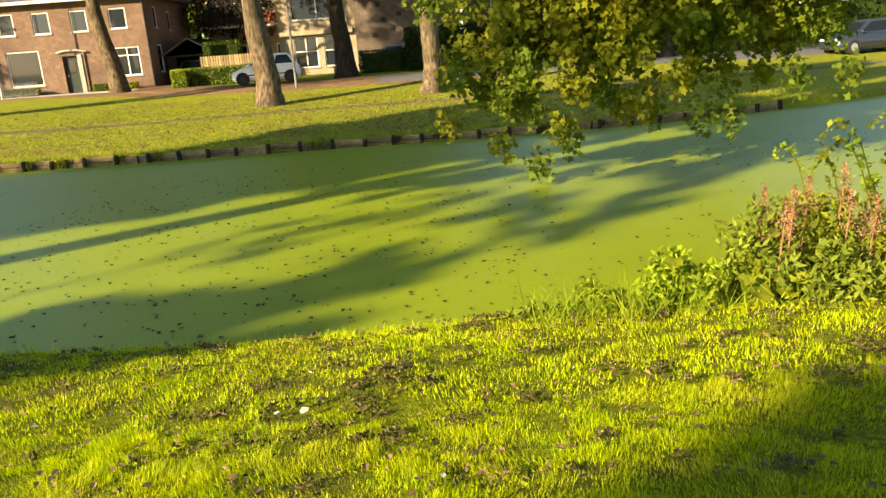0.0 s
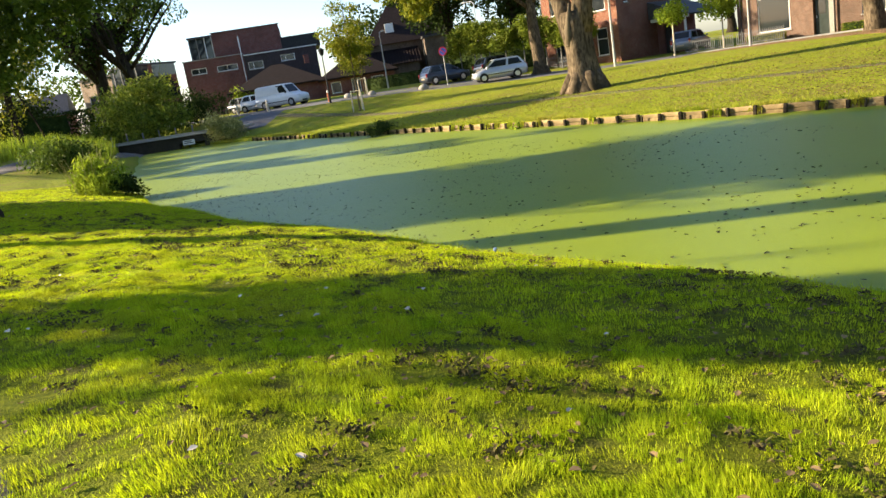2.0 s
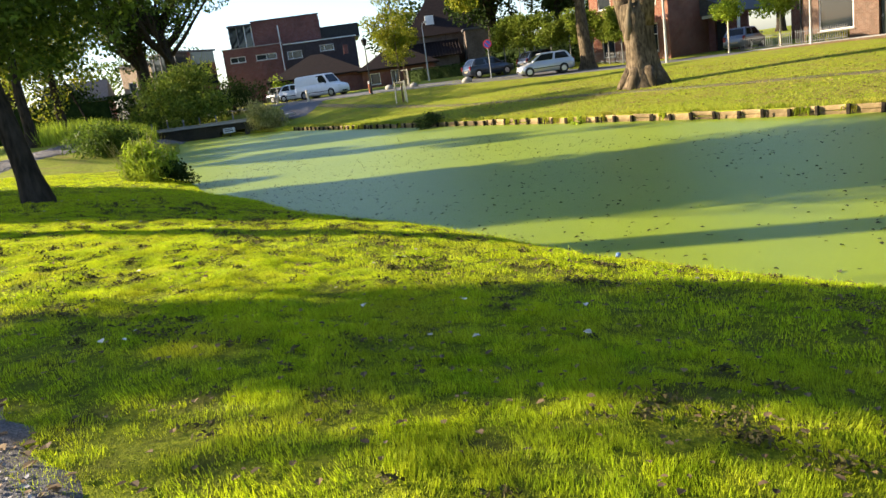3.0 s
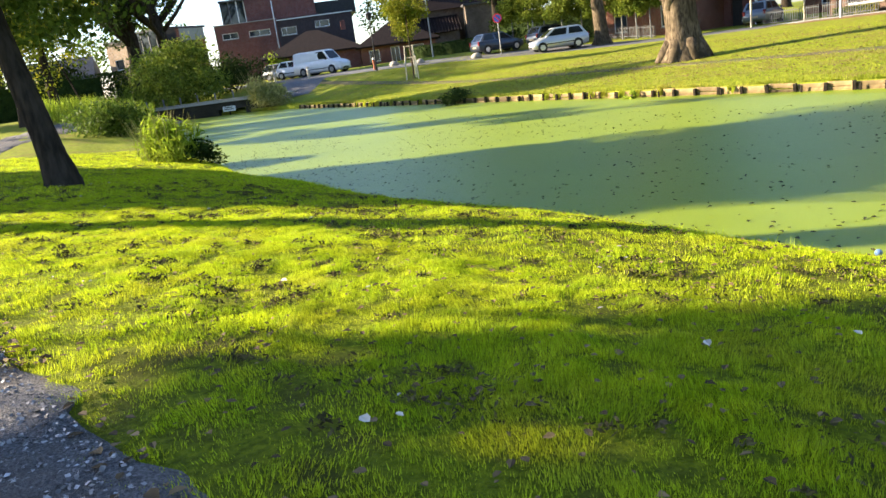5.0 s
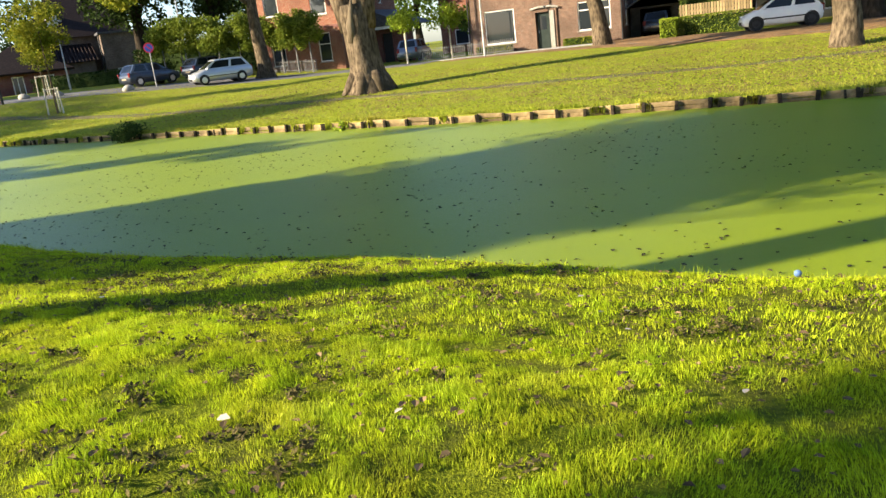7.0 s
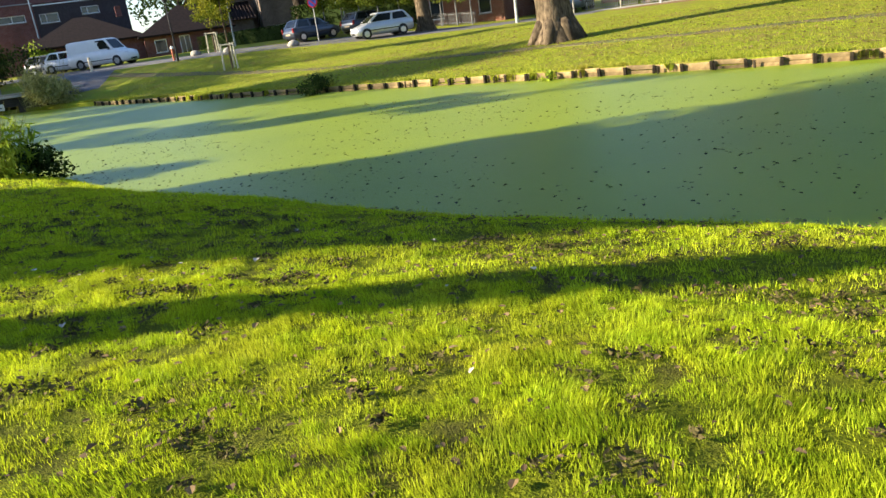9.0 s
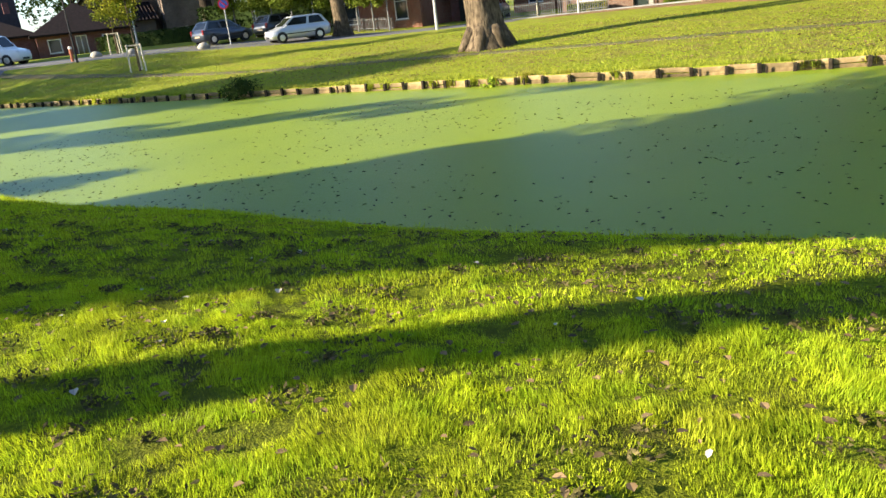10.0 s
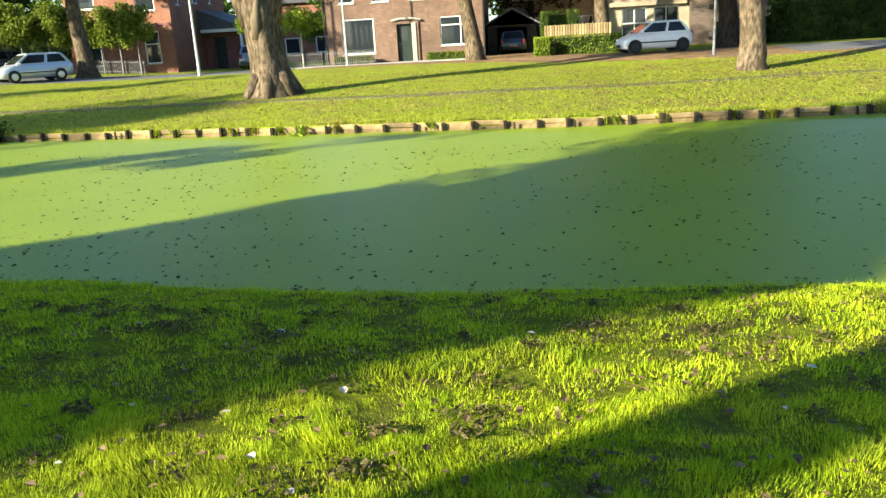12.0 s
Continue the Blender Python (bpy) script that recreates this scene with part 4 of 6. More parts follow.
def beige_house():
    """Flat-fronted house on the right, with cream framed bays and a brown gable wall."""
    h = thing("house", "brown brick house with cream panelled bay windows", "house", (0, 0, 0))
    holes = [(-8.4, -6.9, 0.5, 2.4), (-6.5, -5.0, 0.5, 2.4), (-8.4, -5.2, 3.4, 4.8)]
    part("front_wall", wall_with_holes(-9.3, -4.4, -0.3, 5.3, holes, 50, 50.3), M_CREAM, h)
    for w in holes:
        window(h, *w, 50, bars=((w[0] + w[1]) / 2,), transom=1.5 if w[2] < 1 else None, curtain=True)
    part("bay_frame", new_box(-9.2, -4.6, 49.7, 49.998, 2.5, 2.75), M_CREAM, h)
    part("side_wall", new_box(-9.3, -9.0, 50.3, 58, -0.3, 5.3), M_BRICK_TAN, h)
    part("gable_wall", new_box(-4.398, 2.2, 49.6, 58, -0.3, 7.0), M_BRICK_GR, h, "plain brown brick gable wall")
    for x, z in ((-2.9, 4.0), (-1.6, 3.4), (-2.1, 2.6), (-3.2, 2.2), (-1.4, 1.8), (-2.6, 3.1)):
        part("climber_clump", new_box(x - 0.14, x + 0.14, 49.5, 49.598, z - 0.14, z + 0.14, 0.03), M_BLACK, h)
    part("downpipe", tube(bmesh.new(), [(0.2, 49.54, 0), (0.2, 49.54, 7)], [0.05, 0.05], 8), M_WHITE, h)
    hip_roof(h, -9.3, 2.2, 50, 58, 7.0, 3.2, M_TILE, 0.4)
    part("roof_front", new_box(-9.5, -4.41, 49.8, 50.6, 5.302, 5.5), M_WHITE, h)


def pale_house():
    """Pale house behind the gardens, with a strip of red tiles over its ground floor."""
    h = thing("house", "pale house with a red tiled strip roof behind the gardens", "house", (-11.8, 58, 0))
    wins = [(-2.6, -1.2, 4.75, 5.9), (-0.6, 0.6, 4.75, 5.9), (1.4, 2.8, 4.75, 5.9), (-2.2, -0.6, 0.9, 2.3), (0.8, 2.4, 0.9, 2.3)]
    part("front_wall", wall_with_holes(-4, 4, -0.3, 6.2, wins, 0, 0.3), M_CREAM, h)
    part("rear_body", new_box(-4, 4, 0.31, 7, -0.3, 6.2), M_CREAM, h)
    for w in wins:
        window(h, *w, 0.0, bars=((w[0] + w[1]) / 2,))
    bm = bmesh.new()
    vs = [bm.verts.new(v) for v in ((-4.2, -1.2, 3.65), (4.2, -1.2, 3.65), (4.2, -0.01, 4.55), (-4.2, -0.01, 4.55), (-4.2, -0.01, 3.6), (4.2, -0.01, 3.6))]
    for q in ((0, 1, 2, 3), (0, 4, 5, 1), (0, 3, 4), (1, 5, 2)):
        bm.faces.new([vs[k] for k in q])
    part("strip_roof", bm, M_TILE_RED, h, "red pantiled strip roof")
    for k in range(28):
        x = -4.1 + k * 0.3
        part("tile_roll", tube(bmesh.new(), [(x, -1.22, 3.68), (x, -0.03, 4.58)], [0.05, 0.05], 5), M_TILE_RED, h)
    part("fascia", new_box(-4.2, 4.2, -1.3, -1.21, 3.5, 3.68), M_WHITE, h)
    hip_roof(h, -4, 4, 0, 7, 6.2, 3.0, M_TILE_RED, 0.35, 0.2)


brown_house()
red_house()
flat_roof_block()
tan_block()
low_tiled_house()
gable_house()
beige_house()
far_house(-31.5, 66, 0, 9, 8, 5.0, 3.4, M_BRICK_RED, M_TILE, "red brick house with a dark tile roof farther back")
pale_house()
far_house(-103, 25.5, 66, 7, 7, 4.2, 2.6, M_BRICK_DK, M_TILE, "brick house across the canal behind trees")
far_house(8.6, 57, 0, 11, 8, 5.2, 3.2, M_BRICK_DK, M_TILE, "dark brick terrace house behind the tall hedge")
far_house(20, 64, -10, 16, 9, 5.4, 3.5, M_BRICK_DK, M_TILE, "red brick terrace behind hanging foliage")


def garage():
    g = thing("garage", "small dark brick garage with a gabled roof", "garage", (0, 0, 0))
    part("front_wall", wall_with_holes(-16.7, -13.6, -0.3, 1.85, [(-16.1, -14.2, -0.3, 1.72)], 50.6, 50.8), M_SHADEBRICK, g)
    part("side_wall", new_box(-16.7, -16.5, 50.8, 56, -0.3, 1.85), M_SHADEBRICK, g)
    part("side_wall", new_box(-13.8, -13.6, 50.8, 56, -0.3, 1.85), M_SHADEBRICK, g)
    part("back_wall", new_box(-16.5, -13.8, 55.8, 56, -0.3, 1.85), M_SHADEBRICK, g)
    bm = bmesh.new()
    for a, b in ((-17.0, -15.15), (-13.3, -15.15)):
        vs = [bm.verts.new(v) for v in ((a, 50.3, 1.8), (b, 50.3, 2.85), (b, 56, 2.85), (a, 56, 1.8))]
        bm.faces.new(vs)
    bmesh.ops.solidify(bm, geom=bm.faces[:], thickness=0.1)
    part("roof", bm, M_TILE_BR, g)
    bm = bmesh.new()
    vs = [bm.verts.new(v) for v in ((-16.7, 50.62, 1.85), (-13.6, 50.62, 1.85), (-15.15, 50.62, 2.72))]
    bm.faces.new(vs)
    bmesh.ops.solidify(bm, geom=bm.faces[:], thickness=0.1)
    part("gable", bm, M_SHADEBRICK, g)
    for s in (-1, 1):
        bm = tube(bmesh.new(), [(-15.15, 50.26, 2.85), (-15.15 + s * 1.9, 50.26, 1.78)], [0.06, 0.06], 4)
        part("verge_board", bm, M_RAIL, g)


garage()


# ---- cars ----
def car(label, x, y, heading, paint_m, length=3.9, width=1.66, height=1.46, base=2.46, nose=0.85, hood=0.62, van=False, tail=0.12, rim=M_ALLOY):
    """A parked car facing its own +x. Body lofted from cross sections, with glass, wheels, lamps and bumpers."""
    z0 = gz(x, y) + 0.03
    c = thing("car" if not van else "van", label, "car" if not van else "van", (x, y, z0), heading)
    L, W, H = length / 2, width / 2, height
    belt = H * (0.62 if not van else 0.58)
    cowl = L - nose            # foot of the windscreen
    # stations: x, half width, bottom, top of the painted lower body
    st = [(-L, W * 0.80, 0.42, belt * 0.72), (-L + 0.06, W * 0.92, 0.28, belt * 0.98), (-L + 0.3, W, 0.2, belt), (0, W, 0.18, belt), (cowl - 0.05, W, 0.2, belt * 0.98),
          (L - 0.35, W * 0.97, 0.2, belt * 0.84), (L - 0.1, W * 0.86, 0.24, belt * 0.72), (L, W * 0.7, 0.34, belt * 0.55)]
    bm = bmesh.new()
    rings = []
    for sx, w, b, t in st:
        m = (b + t) / 2
        prof = ((-w * 0.85, b), (-w, b + 0.1), (-w, m), (-w * 0.97, t - 0.06), (-w * 0.86, t), (w * 0.86, t), (w * 0.97, t - 0.06), (w, m), (w, b + 0.1), (w * 0.85, b))
        rings.append([bm.verts.new((sx, py, pz)) for py, pz in prof])
    for a, b in zip(rings, rings[1:]):
        for k in range(10):
            bm.faces.new((a[k], b[k], b[(k + 1) % 10], a[(k + 1) % 10]))
    bm.faces.new(rings[0])
    bm.faces.new(rings[-1][::-1])
    bmesh.ops.recalc_face_normals(bm, faces=bm.faces)
    body = part("body", bm, paint_m, c, smooth=True)
    # cabin: pillars and roof
    wl, wr = -L + tail, cowl
    rl, rr = (-L + tail + 0.42, cowl - 0.82) if not van else (-L + 0.1, cowl - 0.62)
    wb, wt = W * 0.9, W * 0.74
    low = [(wl, -wb, belt - 0.03), (wr, -wb * 0.95, belt - 0.05), (wr, wb * 0.95, belt - 0.05), (wl, wb, belt - 0.03)]
    top = [(rl, -wt, H - 0.04), (rr, -wt, H - 0.05), (rr, wt, H - 0.05), (rl, wt, H - 0.04)]
    bm = bmesh.new()
    lv, tv = [bm.verts.new(p) for p in low], [bm.verts.new(p) for p in top]
    cv = [bm.verts.new((p[0] * 0.9, p[1] * 0.82, H)) for p in top]
    for i in range(4):
        j = (i + 1) % 4
        bm.faces.new((lv[i], lv[j], tv[j], tv[i]))
        bm.faces.new((tv[i], tv[j], cv[j], cv[i]))
    bm.faces.new(cv)
    bmesh.ops.recalc_face_normals(bm, faces=bm.faces)
    bmesh.ops.bevel(bm, geom=[e for e in bm.edges if min(v.co.z for v in e.verts) > belt], offset=0.05, segments=2, affect="EDGES")
    part("roof", bm, paint_m, c)

    def pane(name, a, b, d, e, out):
        """A glass pane between four corners, inset and set proud."""
        q = [Vector(v) for v in (a, b, d, e)]
        m = sum(q, Vector()) / 4
        bm = bmesh.new()
        bm.faces.new([bm.verts.new(m + (v - m) * 0.9 + Vector(out)) for v in q])
        part(name, bm, M_CARGLASS, c)

    def on(i, j, u, v):
        lo = Vector(low[i]).lerp(Vector(low[j]), u)
        hi = Vector(top[i]).lerp(Vector(top[j]), u)
        return lo.lerp(hi, v)
    for i, j, s in ((0, 1, -1), (3, 2, 1)):
        cuts = ((0.05, 0.44), (0.46, 0.95)) if not van else ((0.72, 0.97),)
        for a, b in cuts:
            pane("side_window", on(i, j, a, 0.12), on(i, j, b, 0.12), on(i, j, b, 0.95), on(i, j, a, 0.95), (0, s * 0.006, 0.002))
    pane("windscreen", on(1, 2, 0.03, 0.08), on(1, 2, 0.97, 0.08), on(1, 2, 0.97, 0.97), on(1, 2, 0.03, 0.97), (0.008, 0, 0.004))
    pane("rear_window", on(0, 3, 0.06, 0.15), on(0, 3, 0.94, 0.15), on(0, 3, 0.94, 0.95), on(0, 3, 0.06, 0.95), (-0.008, 0, 0.002))
    # wheels
    r = 0.3 if not van else 0.33
    mid = (L - nose * 0.92 - base / 2) if not van else 0.15
    for wx in (mid - base / 2, mid + base / 2):
        for s in (-1, 1):
            wh = new("wheel")
            wh.parent = c
            wh.matrix_local = pose(wx, s * (W - 0.09), r)
            part("tyre", tube(bmesh.new(), [(0, -0.1, 0), (0, -0.085, 0), (0, 0.085, 0), (0, 0.1, 0)], [r * 0.9, r, r, r * 0.9], 20), M_RUBBER, wh)
            bm = tube(bmesh.new(), [(0, s * 0.06, 0), (0, s * 0.104, 0), (0, s * 0.11, 0)], [r * 0.62, r * 0.62, r * 0.5], 14)
            part("rim", bm, rim, wh)
            bm = tube(bmesh.new(), [(wx, s * (W - 0.3), r + 0.02), (wx, s * (W + 0.004), r + 0.02)], [r * 1.1, r * 1.1], 20)
            part("wheel_arch", bm, M_BLACK, c)
    for s in (-1, 1):
        part("headlight", new_box(L - 0.3, L - 0.08, s * W * 0.62 - 0.14, s * W * 0.62 + 0.14, belt * 0.62, belt * 0.78, 0.03), M_LENS, c)
        part("tail_light", new_box(-L - 0.005, -L + 0.12, s * W * 0.78 - 0.09, s * W * 0.78 + 0.09, belt * 0.68, belt * 1.02, 0.02), M_REDPLASTIC, c)
        part("mirror", new_box(cowl - 0.35, cowl - 0.22, s * (W + 0.02) - 0.07, s * (W + 0.02) + 0.07, belt, belt + 0.13, 0.03), M_BLACK if van else paint_m, c)
        part("side_trim", new_box(-base * 0.42, base * 0.42, s * W - 0.012, s * W + 0.012, 0.46, 0.52, 0.005), M_BLACK, c)
    part("front_grille", new_box(L - 0.12, L + 0.008, -W * 0.4, W * 0.4, 0.3, 0.44, 0.02), M_BLACK, c)
    part("number_plate", new_box(-L - 0.012, -L + 0.02, -0.26, 0.26, 0.46, 0.57), M_CREAM, c)
    return c


car("silver three-door hatchback parked on the verge", -41.45, 41.0, -124, M_SILVER, 3.95, 1.66, 1.5, 2.46, nose=0.72)
car("small white hatchback with black trim at the kerb", -8.2, 39.6, 191, M_WHITECAR, 3.45, 1.62, 1.46, 2.34, nose=0.62, rim=M_BLACK)
car("white delivery van parked on the street", -62.5, 35.3, 20, M_WHITECAR, 4.9, 1.9, 1.97, 3.0, nose=0.95, van=True)
car("small white car parked behind the van", -66.5, 35.3, 25, M_WHITECAR, 3.8, 1.65, 1.5, 2.4)
car("dark blue hatchback parked in the street", -47.5, 41.2, 75, M_DARKCAR, 3.9, 1.68, 1.45, 2.45)
car("dark parked hatchback behind another dark car", -46.3, 46.0, 80, M_DARKCAR, 4.0, 1.7, 1.45, 2.5)
# dark paint stands in for the gloom of the garage
car("grey-blue car in the small garage, painted darker for the shade there", -15.1, 51.9, 90, M_DARKCAR, 4.1, 1.7, 1.42, 2.5)
car("grey car parked beside the red house", -32.5, 52.0, 100, M_GREYCAR, 4.2, 1.7, 1.5, 2.5)
car("dark car half hidden by the bridge bush", -70.2, 36.0, 20, M_DARKCAR, 4.2, 1.7, 1.45, 2.5)
car("dark blue car parked across the water", 21.0, 37.2, 190, M_DARKCAR, 4.3, 1.72, 1.5, 2.6)
car("black car parked across the water", 25.8, 38.4, 195, M_DARKCAR, 4.3, 1.72, 1.5, 2.6)
car("dark parked car in deep tree shade", -2.0, 46.0, 180, M_GREYCAR, 4.1, 1.7, 1.45, 2.5)


# ---- fences, hedges and street furniture ----
def fence(points, label, step=0.13, height=0.9, z_off=0.0):
    f = thing("railing_fence", label, "fence")
    rails = bmesh.new()
    me = None
    for (ax, ay), (bx, by) in zip(points, points[1:]):
        n = int(math.hypot(bx - ax, by - ay) / step)
        tube(rails, [(ax, ay, gz(ax, ay) + height * 0.82), (bx, by, gz(bx, by) + height * 0.82)], [0.018, 0.018], 5)
        tube(rails, [(ax, ay, gz(ax, ay) + 0.15), (bx, by, gz(bx, by) + 0.15)], [0.018, 0.018], 5)
        for i in range(n + 1):
            x, y = ax + (bx - ax) * i / n, ay + (by - ay) * i / n
            if me is None:
                b = part("bar", new_box(-0.011, 0.011, -0.009, 0.009, 0.0, height), M_RAIL, f)
                me = b.data
            else:
                b = new("bar", me)
                b.parent = f
            b.matrix_local = pose(x, y, gz(x, y) - 0.02)
    part("rail", rails, M_RAIL, f)


fence(((-43.6, 48.4), (-38.2, 47.6)), "pale grey metal railing before the red house")
fence(((-29.8, 46.6), (-26.6, 46.8)), "pale grey metal railing beside the brown house")
fence(((-26.4, 46.9), (-23.3, 46.6)), "pale grey low railing in front of the house window")


def hedge(label, x0, x1, y0, y1, h, seed, material=M_LEAF, n=5000, leaf=0.09, name="hedge"):
    rng = np.random.default_rng(seed)
    xm, ym = (x0 + x1) / 2, (y0 + y1) / 2
    t = thing(name, label, "hedge", (xm, ym, gz(xm, ym)))
    p = rng.uniform(-1, 1, (n, 3))
    ax = rng.integers(0, 3, n)
    p[np.arange(n), ax] = np.sign(p[np.arange(n), ax]) * rng.uniform(0.86, 1.03, n)
    p *= np.array(((x1 - x0) / 2, (y1 - y0) / 2, h / 2))
    p[:, 2] += h / 2
    quads("foliage", leaf_corners(p, leaf, rng), material, t)
    # dark-coloured box stands in for the shade inside the foliage
    part("shade_core", new_box(-(x1 - x0) * 0.44, (x1 - x0) * 0.44, -(y1 - y0) * 0.42, (y1 - y0) * 0.42, -0.05, h * 0.9), M_LEAF_D, t)
    return t


hedge("trimmed green hedge beside the parked white car", -13.0, -9.3, 43.0, 44.0, 1.0, 41, M_CLIPPED)
hedge("clipped bright green box shrub at the hedge end", -13.9, -13.1, 42.2, 43.6, 1.0, 42, M_LEAF_L, 2500, name="box_shrub")
hedge("rounded green shrub above the timber fence", -13.4, -11.2, 47.2, 48.4, 2.4, 43, M_LEAF, 3500, name="shrub")
hedge("low browned hedge under the house window", -25.9, -23.6, 47.0, 47.6, 0.5, 44, M_LEAF_Y, 1800, name="low_hedge")
hedge("low browned hedge beside the front door", -20.2, -17.6, 46.9, 47.5, 0.45, 45, M_LEAF_Y, 1500, name="low_hedge")
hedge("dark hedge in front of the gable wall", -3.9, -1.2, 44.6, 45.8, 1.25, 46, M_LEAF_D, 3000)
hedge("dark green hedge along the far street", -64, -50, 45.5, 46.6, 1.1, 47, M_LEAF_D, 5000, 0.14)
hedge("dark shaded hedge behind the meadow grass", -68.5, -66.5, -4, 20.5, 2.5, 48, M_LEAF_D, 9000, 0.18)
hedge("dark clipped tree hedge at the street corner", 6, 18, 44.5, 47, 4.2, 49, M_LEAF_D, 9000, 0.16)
# dark leaf colour takes the place of the deep shade here
hedge("tall hedge beside the gable wall, coloured dark for deep shade", -1.1, 7.5, 43.4, 45.4, 2.3, 50, M_LEAF_D, 12000, 0.16)
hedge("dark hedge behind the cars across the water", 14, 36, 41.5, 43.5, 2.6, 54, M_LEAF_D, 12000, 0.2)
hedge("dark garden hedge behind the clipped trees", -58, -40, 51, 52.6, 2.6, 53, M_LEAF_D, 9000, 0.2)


def timber_fence():
    f = thing("timber_fence", "pale vertical board fence behind the hedge", "fence")
    me = None
    for i in range(25):
        x = -13.2 + i * 0.152
        if me is None:
            b = part("board", new_box(-0.058, 0.058, -0.012, 0.012, 0, 1.62, 0.004), M_WOOD, f)
            me = b.data
        else:
            b = new("board", me)
            b.parent = f
        b.matrix_local = pose(x, 46.0 + (0.01 if i % 2 else -0.01), 0.0)
    part("rail", new_box(-13.3, -9.5, 46.03, 46.08, 1.2, 1.3), M_WOOD, f)
    part("rail", new_box(-13.3, -9.5, 46.03, 46.08, 0.3, 0.4), M_WOOD, f)


timber_fence()


def pole(name, label, x, y, h, r=0.06, lean=0.0, material=M_LAMPPOST, arm=None, category="street lamp"):
    p = thing(name, label, category, (x, y, gz(x, y)))
    part("post", tube(bmesh.new(), [(0, 0, -0.1), (0, 0, 1.2), (lean * 0.5, 0, h * 0.5), (lean, 0, h)], [r * 1.2, r, r * 0.85, r * 0.6], 10), material, p)
    if arm:
        part("arm", tube(bmesh.new(), [(lean, 0, h), (lean + arm * 0.3, 0, h + 0.25), (lean + arm, 0, h + 0.3)], [r * 0.55, r * 0.5, r * 0.45], 8), material, p)
        part("lamp_head", new_box(min(lean + arm, lean + arm * 1.5), max(lean + arm, lean + arm * 1.5), -0.12, 0.12, h + 0.24, h + 0.36, 0.03), M_LAMPPOST, p)
    return p


pole("street_lamp", "white painted lamp post on the lawn edge", -32.7, 42.8, 7.0, 0.085, arm=0.9)
pole("street_lamp", "thin pale lamp post before the brown house", -24.7, 45.2, 7.0, 0.06, arm=-0.8)
pole("street_lamp", "grey lamp post beside the white car", -6.15, 36.0, 6.5, 0.055, material=M_RAIL, arm=0.8)
pole("street_lamp", "pale lamp post with a curved arm behind clipped trees", -49.5, 47.5, 5.8, 0.06, arm=-0.9)
pole("street_lamp", "pale lamp post near the shaded gabled house", -56.5, 42.5, 4.6, 0.06, arm=0.4)
lantern = pole("lantern_post", "dark lantern post on the street corner", -52.0, 33.2, 3.6, 0.06, material=M_BLACK, category="street lamp")
part("lantern", tube(bmesh.new(), [(0, 0, 3.55), (0, 0, 3.65), (0, 0, 4.0), (0, 0, 4.15)], [0.08, 0.16, 0.24, 0.03], 8), M_BLACK, lantern)


def round_sign(x, y):
    s = thing("traffic_sign", "round red and blue no-parking sign on a pole", "traffic sign", (x, y, gz(x, y)), 35)
    part("post", tube(bmesh.new(), [(0, 0, -0.1), (0, 0, 2.75)], [0.035, 0.035], 8), M_LAMPPOST, s)
    part("disc", tube(bmesh.new(), [(0, -0.06, 2.5), (0, -0.04, 2.5)], [0.33, 0.33], 24), M_SIGNRED, s)
    part("face", tube(bmesh.new(), [(0, -0.068, 2.5), (0, -0.062, 2.5)], [0.25, 0.25], 24), M_SIGNBLUE, s)
    b = part("bar", new_box(-0.25, 0.25, -0.076, -0.07, -0.035, 0.035), M_SIGNRED, s)
    b.matrix_local = pose(0, 0, 2.5, 0, 45, 0)


round_sign(-45.9, 39.9)
for i, (x, y) in enumerate(((-66.0, 32.6), (-58.8, 31.6))):
    b = thing("bollard", "pale wooden bollard at the path entrance", "bollard", (x, y, gz(x, y)), group="bollards at the path")
    part("post", tube(bmesh.new(), [(0, 0, -0.1), (0, 0, 0.85), (0, 0, 0.95)], [0.11, 0.11, 0.07], 10), M_STAKE, b)
    part("band", tube(bmesh.new(), [(0, 0, 0.7), (0, 0, 0.8)], [0.116, 0.116], 10), M_WHITE, b)
for i, (x, y, r) in enumerate(((-53.4, 35.9, 0.35), (-50.6, 36.2, 0.33), (-46.2, 37.7, 0.4))):
    b = thing("boulder", "pale rounded boulder on the verge", "boulder", (x, y, gz(x, y)), group="boulders on the verge")
    bm = bmesh.new()
    bmesh.ops.create_icosphere(bm, subdivisions=2, radius=r)
    for v in bm.verts:
        v.co *= 1 + 0.25 * noise.noise(v.co * 3 + Vector((i * 7, 0, 0)))
        v.co.z = v.co.z * 0.7 + r * 0.35
    part("stone", bm, M_STONE, b, smooth=True)
h = thing("hydrant_post", "short red and white marker post by the kerb", "post", (-53.2, 33.9, gz(-53.2, 33.9)))
part("post", tube(bmesh.new(), [(0, 0, -0.05), (0, 0, 0.75)], [0.09, 0.09], 10), M_TILE_RED, h)
part("cap", tube(bmesh.new(), [(0, 0, 0.75), (0, 0, 0.86), (0, 0, 0.92)], [0.1, 0.1, 0.04], 10), M_WHITE, h)


def bridge():
    b = thing("bridge", "low brick footbridge with a shade-darkened wall and a pale deck edge", "bridge", (-57.0, 22.6, 0.0), 30)
    # wall shade is put into the brick colour
    part("wall", wall_with_holes(-5.2, 4.8, -1.4, -0.062, [(0.4, 2.6, -1.4, -0.55)], -0.2, 0.2), M_SHADEBRICK, b)
    part("deck", new_box(-5.8, 5.2, -0.35, 2.6, -0.06, 0.06, 0.02), M_CONC, b)
    for i in range(8):
        x = -5.4 + i * 1.45
        part("railing_post", new_box(x - 0.04, x + 0.04, -0.27, -0.19, 0.058, 0.66, 0.012), M_RAIL, b)
    part("kerb", new_box(-5.7, 5.1, -0.33, -0.13, 0.062, 0.17, 0.01), M_STONE, b)


bridge()
